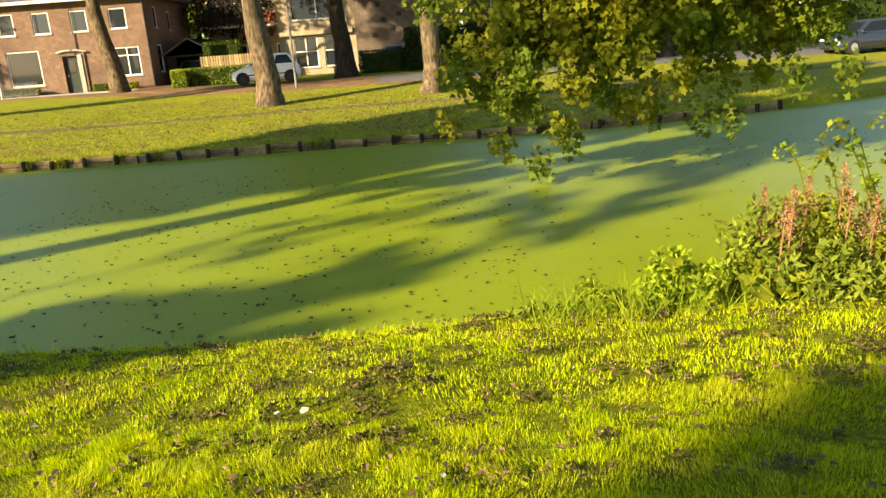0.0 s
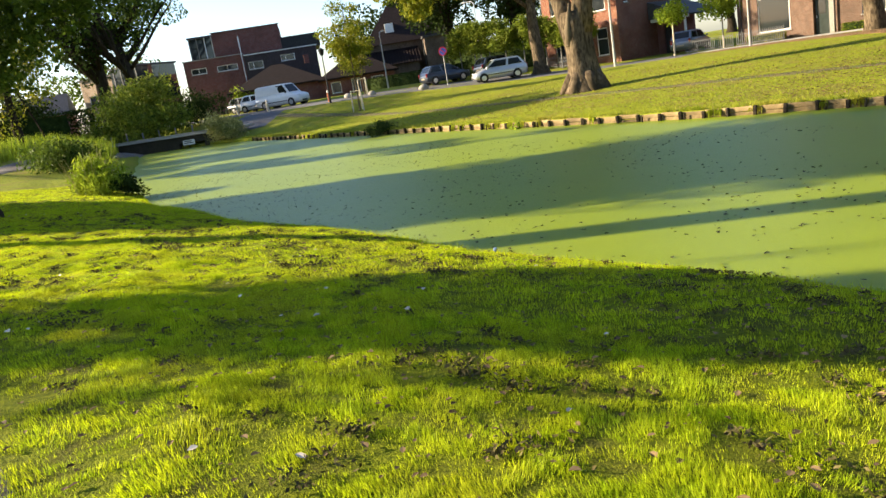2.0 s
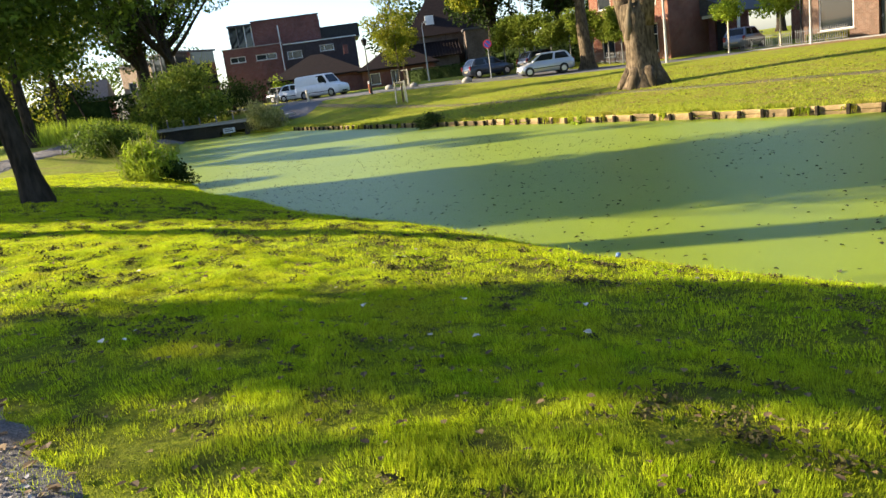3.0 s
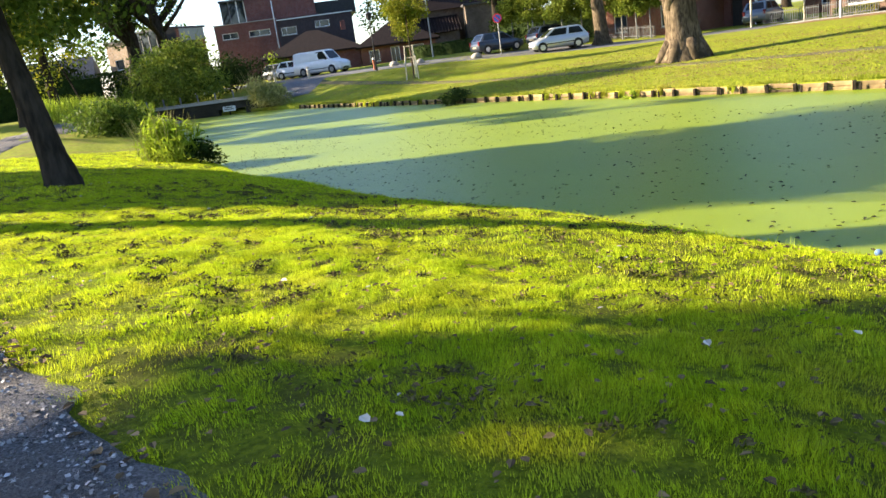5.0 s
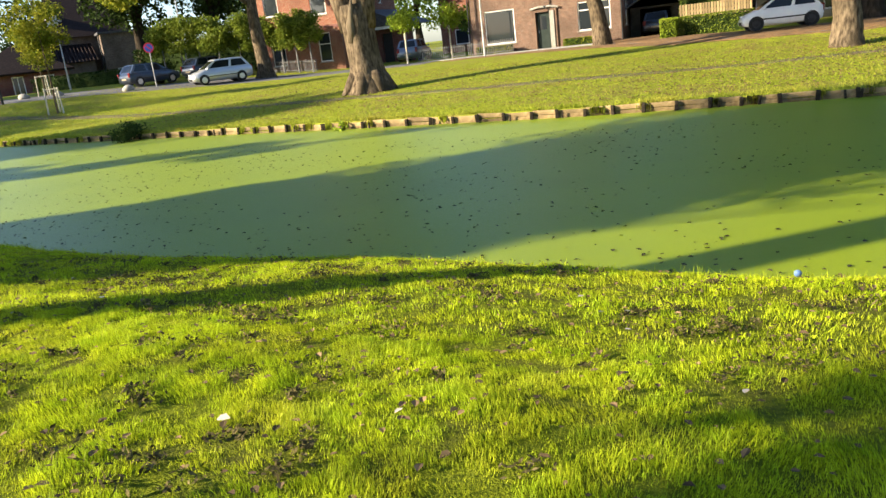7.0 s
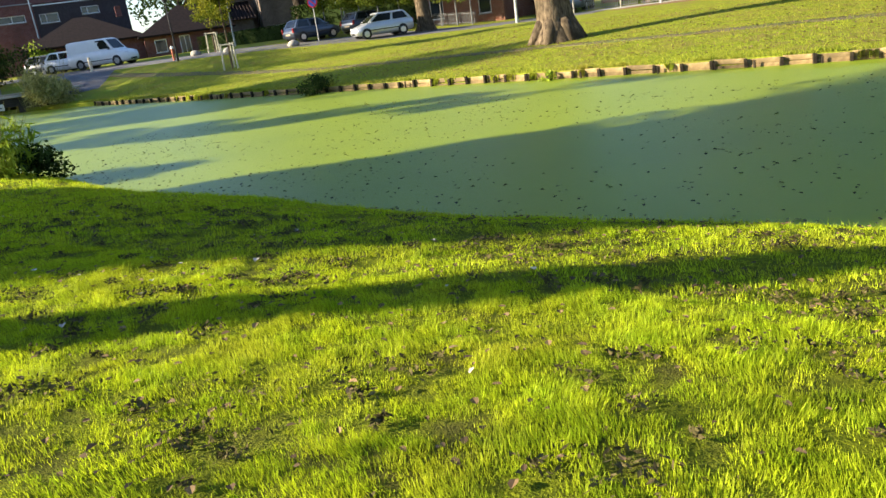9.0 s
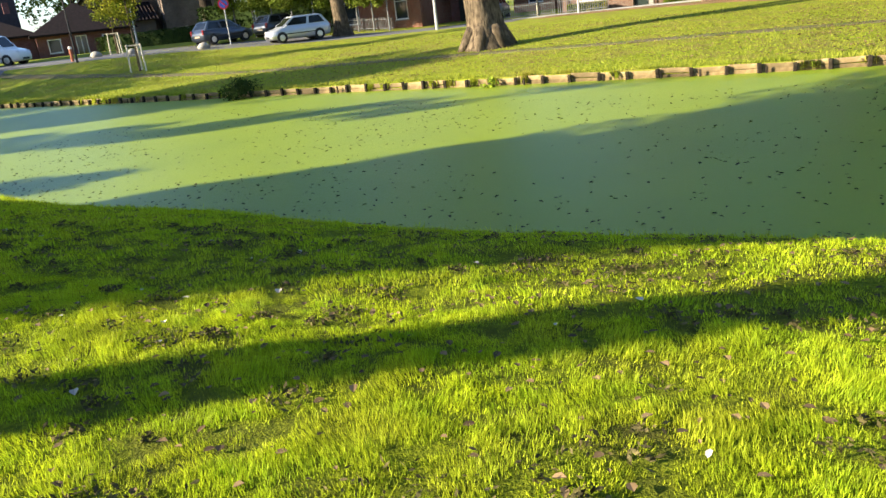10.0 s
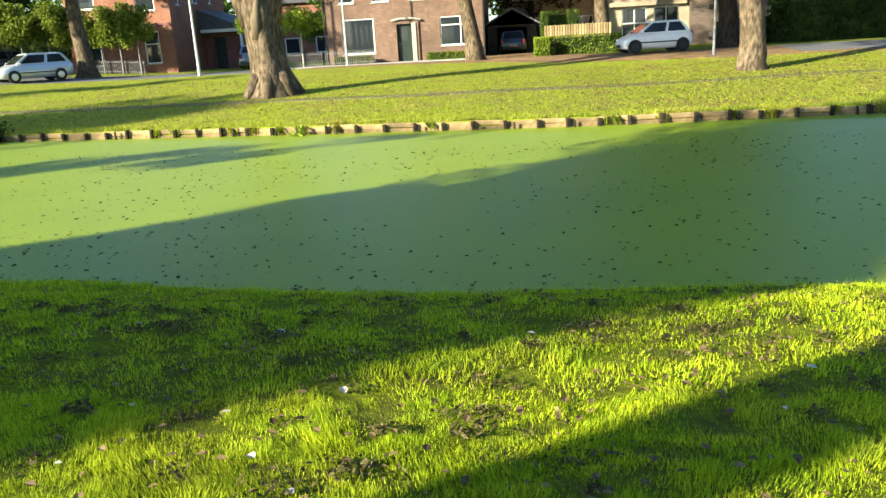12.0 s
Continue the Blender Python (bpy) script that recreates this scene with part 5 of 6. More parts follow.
s = thing("notice_board", "small white notice on two legs in the water", "sign", (-55.4, 22.9, WATER), 55)
part("board", new_box(-0.42, 0.42, -0.02, 0.02, 0.25, 0.6, 0.008), M_WHITE, s)
part("leg", new_box(-0.04, 0.04, 0.022, 0.08, -0.5, 0.5), M_POST, s)
for k in range(2):
    part("text_line", new_box(-0.33, 0.3 - 0.1 * k, -0.026, -0.0202, 0.36 + 0.12 * k, 0.42 + 0.12 * k), M_BLACK, s)


# ---- young and clipped trees ----
def staked_tree(x, y, h, seed, material, leaves, rad):
    rng = np.random.default_rng(seed)
    t = thing("young_tree", "young tree held by a frame of pale stakes", "tree", (x, y, gz(x, y)))
    part("trunk", tube(bmesh.new(), [(0, 0, -0.1), (0.03, 0, 1.5), (-0.02, 0.03, h * 0.6), (0.05, 0, h * 0.95)], [0.06, 0.055, 0.04, 0.012], 8), M_BARK, t)
    for k, (a, b) in enumerate(((0.38, 0.0), (-0.2, 0.34), (-0.2, -0.34))):
        part("stake", tube(bmesh.new(), [(a * 1.15, b * 1.15, -0.2), (a, b, 1.35)], [0.045, 0.04], 8), M_STAKE, t)
    for a, b in (((0.38, 0.0), (-0.2, 0.34)), ((0.38, 0), (-0.2, -0.34)), ((-0.2, -0.34), (-0.2, 0.34))):
        part("cross_rail", tube(bmesh.new(), [(*a, 1.28), (*b, 1.28)], [0.03, 0.03], 6), M_STAKE, t)
    bl = crown_blobs(0, 0, h * 0.28, h, rad, 22, rng, 0.4)
    quads("crown", leaf_corners(clump_points(bl, leaves, rng, 0.2), 0.14, rng), material, t)


staked_tree(-43.4, 29.6, 7.6, 51, M_LEAF_Y, 7000, 1.75)
staked_tree(-52.9, 37.2, 5.6, 52, M_LEAF_Y, 2600, 1.5)


def pleached(x, y, seed):
    rng = np.random.default_rng(seed)
    t = thing("pleached_tree", "clipped flat-crowned tree with a grey stem", "tree", (x, y, gz(x, y)), group="clipped trees by the fence")
    part("trunk", tube(bmesh.new(), [(0, 0, -0.1), (0, 0, 2.4)], [0.06, 0.045], 8), M_RAIL, t)
    bl = [(rng.uniform(-0.8, 0.8), rng.uniform(-0.4, 0.4), rng.uniform(2.0, 4.0), 0.55, 0.5, 0.5) for _ in range(24)]
    quads("crown", leaf_corners(clump_points(bl, 4500, rng, 0.3), 0.16, rng), M_CLIPPED, t)


for i, (x, y) in enumerate(((-49.4, 45.0), (-48.0, 45.3), (-46.6, 45.6), (-45.2, 46.0), (-43.8, 46.6), (-42.4, 47.6), (-41.0, 47.7), (-39.7, 47.6), (-38.4, 47.4))):
    pleached(x, y, 60 + i)


def ball_tree(x, y, seed, r=1.15, h=1.75):
    rng = np.random.default_rng(seed)
    t = thing("ball_tree", "small tree with a dense round green crown", "tree", (x, y, gz(x, y)), group="round trees by the drive")
    part("trunk", tube(bmesh.new(), [(0, 0, -0.1), (0.02, 0, h + 0.4)], [0.06, 0.05], 8), M_STAKE, t)
    bl = [(rng.normal() * r * 0.4, rng.normal() * r * 0.4, h + r * 0.85 + rng.normal() * r * 0.3, r * 0.55, r * 0.55, r * 0.5) for _ in range(12)]
    quads("crown", leaf_corners(clump_points(bl, 1800, rng, 0.4), 0.17, rng), M_LEAF_L, t)


ball_tree(-30.6, 46.6, 71)
ball_tree(-28.4, 49.0, 72)
ball_tree(-26.6, 49.6, 73, 1.0, 2.0)


# ---- shrubs and reeds ----
def shrub(name, label, x, y, r, h, seed, material, n, leaf, stalks=0, stalk_m=None, droop=0.0, category="shrub", squash=1.0, aspect=0.6):
    rng = np.random.default_rng(seed)
    t = thing(name, label, category, (x, y, min(gz(x, y), 5)))
    bl = []
    for _ in range(16):
        a, d = rng.uniform(0, 6.28), rng.uniform(0, 0.75)
        b = r * rng.uniform(0.28, 0.45)
        bl.append((math.cos(a) * d * r, math.sin(a) * d * r * squash, rng.uniform(0.25, 1.0) * h * (1 - 0.5 * d) - 0.1, b, b * squash, b * 0.8))
    quads("foliage", leaf_corners(clump_points(bl, n, rng, 0.25), leaf, rng, droop, 0.0, aspect), material, t)
    if stalks:
        for _ in range(stalks):
            a, d = rng.uniform(0, 6.28), rng.uniform(0.1, 0.6) * r
            p = Vector((math.cos(a) * d, math.sin(a) * d * squash, -0.05))
            q = p + Vector((math.cos(a) * 0.35 * r, math.sin(a) * 0.35 * r, h * rng.uniform(0.8, 1.25)))
            part("stalk", tube(bmesh.new(), [p, p.lerp(q, 0.5) + Vector((0, 0, 0.1 * h)), q], [0.007, 0.006, 0.003], 4), stalk_m or M_REED, t)
    return t


def blades(xy, height, width, rng, bend=0.35):
    """Corners of upright grass blades rooted on the land at xy."""
    n = len(xy)
    z = ground_height(xy[:, 0], xy[:, 1])
    h = height * rng.uniform(0.5, 1.35, n)
    a = rng.uniform(0, 2 * np.pi, n)
    side = np.stack((np.cos(a), np.sin(a), np.zeros(n)), 1) * (width * rng.uniform(0.6, 1.3, n))[:, None] / 2
    b = rng.uniform(0, 2 * np.pi, n)
    tip = np.stack((np.cos(b) * h * bend * rng.uniform(0.2, 1.3, n), np.sin(b) * h * bend * rng.uniform(0.2, 1.3, n), h), 1)
    root = np.stack((xy[:, 0], xy[:, 1], z - 0.008), 1)
    return np.stack((root - side * 0.7, root + side * 0.7, root + tip * 0.6 + side, root + tip), 1)


shrub("pond_shrub", "low yellow-green shrub with dry stalks at the water", -26.6, 7.15, 1.2, 1.2, 81, M_LEAF_L, 3600, 0.24, 46, M_REED, -0.9, aspect=0.16)
shrub("pond_shrub", "dark trailing shrub leaning over the water", -25.9, 7.9, 0.75, 0.8, 82, M_LEAF_D, 1200, 0.09)
shrub("dark_shrub", "low dark green shrub on the lawn edge", -39.5, 10.2, 2.2, 1.5, 83, M_LEAF, 4500, 0.2, 0, None, -0.2, aspect=0.3)
shrub("bank_shrub", "dark round bush on the timber edged bank", -29.9, 20.9, 0.85, 0.75, 84, M_LEAF_D, 1800, 0.08)
shrub("reed_shrub", "pale feathery shrub beside the bridge", -52.9, 24.3, 1.9, 2.3, 85, M_REED, 3600, 0.3, 60, M_REED, -0.8, aspect=0.2)
# lighter leaf colour stands in for sunlight through this bush
shrub("large_bush", "large dense bush beyond the bridge, coloured light for sun in its leaves", -65.0, 23.2, 5.2, 6.2, 86, M_CLIPPED, 13000, 0.34, 40, M_LEAF, -0.4, aspect=0.32)
shrub("large_bush", "dark green bush next to the street", -66.5, 28.6, 3.6, 3.0, 87, M_LEAF_D, 5000, 0.2)
shrub("garden_bush", "light green garden bush before the low house", -74.5, 37.5, 2.2, 2.4, 88, M_LEAF_L, 1800, 0.2)
shrub("bank_weed", "leafy weed growing through the bank edging", -20.2, 19.2, 0.3, 0.35, 89, M_LEAF_L, 160, 0.09)

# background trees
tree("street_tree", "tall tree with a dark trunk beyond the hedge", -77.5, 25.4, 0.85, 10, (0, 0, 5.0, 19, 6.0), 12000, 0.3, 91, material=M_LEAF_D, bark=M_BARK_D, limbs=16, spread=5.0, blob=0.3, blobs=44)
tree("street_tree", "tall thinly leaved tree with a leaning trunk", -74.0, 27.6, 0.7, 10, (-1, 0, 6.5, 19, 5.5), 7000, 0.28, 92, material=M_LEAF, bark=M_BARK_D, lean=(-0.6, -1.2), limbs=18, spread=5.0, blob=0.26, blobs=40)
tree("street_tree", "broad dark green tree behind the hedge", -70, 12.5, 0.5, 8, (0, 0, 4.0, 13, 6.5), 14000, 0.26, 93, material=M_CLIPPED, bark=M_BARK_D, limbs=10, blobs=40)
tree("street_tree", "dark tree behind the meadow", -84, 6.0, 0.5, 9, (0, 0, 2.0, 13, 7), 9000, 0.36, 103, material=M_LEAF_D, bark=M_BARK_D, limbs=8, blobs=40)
shrub("large_bush", "broad dark bush beyond the footpath", -84, 19, 6.5, 6.0, 104, M_LEAF_D, 7000, 0.3)
# yellow leaf colour on the next two trees stands in for backlight
tree("street_tree", "tree at the meadow edge, leaves coloured pale for backlight", -57, 12.6, 0.3, 7, (0, 0, 1.6, 8.5, 3.6), 8000, 0.18, 94, material=M_LEAF_Y, bark=M_BARK_D, limbs=10)
tree("street_tree", "green tree standing past the lawn", -49, 9.0, 0.3, 8, (0, 0, 3.2, 10.5, 4.5), 10000, 0.2, 102, material=M_LEAF_Y, bark=M_BARK_D, limbs=8)
tree("street_tree", "tall dark green tree before the gabled house", -58.3, 52.6, 0.6, 9, (0, 0, 4.4, 16, 6.3), 17000, 0.32, 95, material=M_LEAF_D, bark=M_BARK_D)
tree("street_tree", "dark green tree behind clipped trees", -53, 56, 0.5, 9, (0, 0, 3, 14, 5.5), 13000, 0.32, 96, material=M_LEAF_D, bark=M_BARK_D)
tree("garden_tree", "bushy green garden tree between the houses", -28.5, 58, 0.35, 5, (0, 0, 1.0, 6.5, 3.2), 5000, 0.25, 97, material=M_LEAF, bark=M_BARK_D)
tree("garden_tree", "purple-brown leaved tree behind the garage", -13.8, 57.5, 0.35, 5, (0, 0, 1.5, 8.5, 3.4), 6000, 0.22, 98, material=M_BARK_D, bark=M_BARK_D)
tree("garden_tree", "bright green climber-clad tree by the brown house", -17.2, 60.5, 0.3, 6, (0, 0, 1.5, 8, 2.2), 3500, 0.28, 99, material=M_LEAF_L, bark=M_BARK_D)
tree("street_tree", "large dark tree beside the far street", 12, 40, 0.5, 9, (0, 0, 3.0, 13, 5.5), 9000, 0.28, 100, material=M_LEAF_D, bark=M_BARK_D)
tree("street_tree", "large dark tree at the end of the street", 22, 52, 0.5, 9, (0, 0, 2.0, 13, 6.5), 8000, 0.32, 101, material=M_LEAF_D, bark=M_BARK_D)
for i, (x, y, r) in enumerate(((-110, 60, 7), (-120, 40, 8), (-100, 75, 8), (-25, 84, 7), (-3, 80, 7), (-70, 90, 8), (-118, 15, 8), (-110, -4, 8), (45, 70, 8), (-48, 88, 7), (-90, 2, 6))):
    tree("distant_tree", "distant green tree behind the houses", x, y, 0.5, 8, (0, 0, 2, 11 + i % 3, r), 3000, 0.5, 110 + i, material=M_LEAF if i % 2 else M_LEAF_D, bark=M_BARK_D, limbs=4)
sap = thing("sapling", "thin dark leaning sapling by the footpath", "tree", (-58.5, 14.8, gz(-58.5, 14.8)))
part("trunk", tube(bmesh.new(), [(0, 0, -0.1), (-0.4, -0.5, 2.0), (-0.9, -1.1, 4.2)], [0.08, 0.06, 0.03], 7), M_BARK_D, sap)
rng = np.random.default_rng(120)
quads("crown", leaf_corners(clump_points(crown_blobs(-0.9, -1.1, 2.6, 5.5, 1.4, 12, rng), 500, rng), 0.16, rng), M_LEAF_Y, sap)


def hanging_tree():
    """A tree on the near bank whose low boughs hang over the pond."""
    rng = np.random.default_rng(130)
    t = thing("maple_tree", "bank tree with yellowing boughs hanging over the pond", "tree", (9.6, 5.8, gz(9.6, 5.8)))
    bm = bmesh.new()
    tube(bm, [(0, 0, -0.2), (0, 0, 0.5), (-0.2, 0.3, 2.2), (-0.6, 1.0, 4.6), (-0.8, 1.4, 8.0)], [0.5, 0.36, 0.3, 0.24, 0.1], 12, 0.1)
    part("trunk", bm, M_BARK, t, smooth=True)
    # boughs from the trunk out over the water: tip offsets from the foot
    tips = ((-9.2, 6.8, 2.1), (-9.0, 6.3, 1.5), (-8.6, 6.6, 2.0), (-7.9, 6.0, 1.5), (-6.8, 6.4, 1.8), (-5.6, 6.2, 1.7), (-4.4, 6.0, 1.8), (-6.4, 5.4, 2.5), (-7.8, 7.0, 2.6), (-5.0, 5.6, 2.6))
    blobs = []
    for k, tip in enumerate(tips):
        a, b = Vector((-0.5, 0.9, 4.2)), Vector(tip)
        mid = a.lerp(b, 0.5) + Vector((0, 0, 1.2))
        part("bough", tube(bmesh.new(), [a, a.lerp(mid, 0.5) + Vector((0, 0, 0.3)), mid, mid.lerp(b, 0.55) + Vector((0, 0, 0.2)), b], [0.1, 0.08, 0.055, 0.03, 0.01], 7), M_BARK_D, t)
        for f in np.linspace(0.35, 1.0, 9):
            p = mid.lerp(b, f)
            blobs.append((p.x + rng.normal() * 0.25, p.y + rng.normal() * 0.3, p.z + rng.normal() * 0.22, 0.5, 0.5, 0.42))
            drop = rng.uniform(0.3, 1.9) * (0.5 + 0.5 * f)
            blobs.append((p.x + rng.normal() * 0.2, p.y + rng.normal() * 0.25, p.z - drop, 0.26, 0.26, 0.34))
            blobs.append((p.x + rng.normal() * 0.2, p.y + rng.normal() * 0.25, p.z - drop * 0.5, 0.32, 0.32, 0.3))
    for dx, dz in ((-8.4, -0.2), (-8.25, 0.35), (-8.0, 0.05), (-7.0, -0.1), (-6.9, 0.3), (-8.5, 0.9), (-7.75, 0.8)):
        blobs.append((dx, 6.3 + rng.normal() * 0.2, dz + 1.0, 0.22, 0.22, 0.3))
    quads("foliage", lobed_corners(clump_points(blobs, 34000, rng, 0.1), 0.115, rng, 0.35), M_MAPLE, t)
    up = crown_blobs(-0.8, 1.0, 5.0, 12.0, 4.0, 24, rng)
    quads("crown", leaf_corners(clump_points(up, 5000, rng), 0.2, rng), M_MAPLE, t)


hanging_tree()


def bank_weeds():
    """The thicket of nettle, dock and bramble on the near bank."""
    rng = np.random.default_rng(140)
    spots = ((1.75, 5.2, 0.45, 0.65), (2.3, 5.3, 0.5, 0.9), (2.9, 5.3, 0.6, 1.05), (3.7, 5.4, 0.6, 1.15), (2.6, 4.85, 0.4, 0.5), (3.3, 4.7, 0.5, 0.6), (1.1, 5.4, 0.3, 0.35), (0.65, 5.4, 0.2, 0.22), (4.6, 5.2, 0.7, 1.1))
    for k, (x, y, r, h) in enumerate(spots):
        shrub("bank_weeds", "tangled green nettles and brambles on the bank" if r > 0.35 else "low green weeds at the bank edge", x, y, r, h * 0.85, 141 + k, (M_LEAF_L, M_CLIPPED, M_LEAF_Y)[k % 3], int(2600 * r / 0.5), 0.07, 0, None, -0.1, category="weeds", aspect=0.36)
    w = thing("dock_plants", "rusty pink-brown seed heads of dock plants", "weeds", (2.6, 5.2, gz(2.6, 5.2)))
    for k in range(13):
        x, y, h = rng.uniform(-0.5, 0.8), rng.uniform(-0.3, 0.1), rng.uniform(0.5, 0.92)
        part("stem", tube(bmesh.new(), [(x, y, -0.05), (x + 0.03, y, h * 0.6), (x + 0.06, y, h)], [0.008, 0.006, 0.003], 5), M_SEED, w)
        f = rng.uniform(0, 1, 260)
        c = np.stack((x + 0.05 + rng.normal(0, 0.035, 260) * (1.2 - f), y + rng.normal(0, 0.035, 260) * (1.2 - f), h - 0.24 + f * 0.28), 1)
        tagged(quads("seed_head", leaf_corners(c, 0.018, rng), M_SEED, w), kind="stuff")
    # bramble sprays arching out of the thicket
    g = np.stack((rng.uniform(0.6, 4.4, 1100), rng.uniform(4.75, 5.5, 1100)), 1)
    tagged(quads("tall_grass", blades(g[g[:, 1] < near_shore(g[:, 0]) - 0.02], 0.24, 0.009, rng, 0.9), M_LEAF_L), "tall uncut grass among the bank weeds", "grass", kind="stuff")
    s = thing("bramble", "arching bramble sprays with small yellow-green leaves", "weeds", (3.0, 5.3, gz(3.0, 5.3)))
    for k in range(18):
        x, y, a = rng.uniform(-0.2, 1.7), rng.uniform(-0.4, 0.3), rng.uniform(1.6, 4.6)
        ln, h = rng.uniform(0.4, 0.8), rng.uniform(0.85, 1.35)
        pts = [Vector((x + math.cos(a) * ln * f, y + math.sin(a) * ln * f * 0.6, h * math.sin(f * 2.0) / 1.0)) for f in np.linspace(0, 1, 7)]
        spray = part("spray", tube(bmesh.new(), pts, [0.006, 0.006, 0.005, 0.005, 0.004, 0.003, 0.002], 4), M_LEAF_Y, s)
        f = rng.uniform(0.25, 1, 60)
        c = np.stack([np.interp(f, np.linspace(0, 1, 7), [p[j] for p in pts]) + rng.normal(0, 0.022, 60) for j in range(3)], 1)
        quads("foliage", leaf_corners(c, 0.05, rng, 0.2, 0.3), (M_LEAF_L, M_LEAF_Y)[k % 2], spray)
    b = thing("broad_leaves", "broad round pale green leaves at the bank", "weeds", (1.95, 4.95, gz(1.95, 4.95)))
    for k in range(8):
        c = Vector((rng.normal(0.1, 0.28), rng.normal(0, 0.12), rng.uniform(0.08, 0.3)))
        r, tilt, turn = rng.uniform(0.06, 0.12), rng.uniform(15, 50), rng.uniform(-60, 60)
        bm = bmesh.new()
        hub = bm.verts.new((0, 0, -0.015))
        rim = [bm.verts.new((math.cos(q) * r * (1 + 0.1 * math.sin(3 * q)), math.sin(q) * r * 0.85, 0.012 * math.cos(4 * q))) for q in np.linspace(0, 2 * math.pi, 14, endpoint=False)]
        for i in range(14):
            bm.faces.new((hub, rim[i], rim[(i + 1) % 14]))
        leaf = part("leaf", bm, M_LEAF_Y, b, smooth=True)
        leaf.matrix_local = pose(*c, tilt, 0, turn)
        part("stalk", tube(bmesh.new(), [(c.x, c.y + 0.05, -0.1), (c.x, c.y + 0.02, c.z * 0.6), c], [0.006, 0.005, 0.004], 5), M_LEAF_L, b)


bank_weeds()


# ---- grass, leaves and litter ----
def field(x, y, freq, seed):
    """Smooth random values from -1 to 1 over the plan."""
    g = np.random.default_rng(seed).uniform(-1, 1, (256, 256))
    u, v = np.asarray(x) * freq + 500.0, np.asarray(y) * freq + 500.0
    i, j = np.floor(u).astype(int), np.floor(v).astype(int)
    a, b = u - i, v - j
    a, b = a * a * (3 - 2 * a), b * b * (3 - 2 * b)
    p, q, i, j = (i + 1) % 256, (j + 1) % 256, i % 256, j % 256
    return (g[i, j] * (1 - a) + g[p, j] * a) * (1 - b) + (g[i, q] * (1 - a) + g[p, q] * a) * b


def vigour(x, y):
    """How thick the turf grows: tussocks a hand wide, broader thin patches."""
    return 0.62 * field(x, y, 11.0, 1) + 0.5 * field(x, y, 5.0, 2) + 0.16 * field(x, y, 1.3, 3)


def on_lawn(x, y):
    return (near_shore(x) - y > 0.03) & (y > 0.15 + 0.06 * np.sin(x * 3) + 0.05 * np.sin(x * 7.3))


def turf(n, x0, x1, y0, y1, height, width, rng):
    """Corners of fine lawn blades, one triangle each, that stand in tussocks and thin out between them."""
    x, y = rng.uniform(x0, x1, n), rng.uniform(y0, y1, n)
    v = vigour(x, y)
    m = on_lawn(x, y) & (rng.random(n) < np.clip(0.78 + v * 1.3, 0.1, 1.0))
    x, y, v = x[m], y[m], v[m]
    n = len(x)
    h = height * rng.uniform(0.55, 1.3, n) * np.clip(1.0 + 0.7 * v, 0.45, 1.6)
    a, b = rng.uniform(0, 2 * np.pi, n), rng.uniform(0, 2 * np.pi, n)
    side = np.stack((np.cos(a), np.sin(a), np.zeros(n)), 1) * (width * rng.uniform(0.6, 1.4, n))[:, None] / 2
    comb = 0.35 * np.stack((field(x, y, 5.0, 4), field(x, y, 5.0, 5)), 1)
    spread = rng.uniform(0.05, 0.55, n)
    tip = np.stack((h * (np.cos(b) * spread + comb[:, 0]), h * (np.sin(b) * spread + comb[:, 1]), h), 1)
    root = np.stack((x, y, ground_height(x, y) - 0.006), 1)
    return np.stack((root - side, root + side, root + tip), 1)


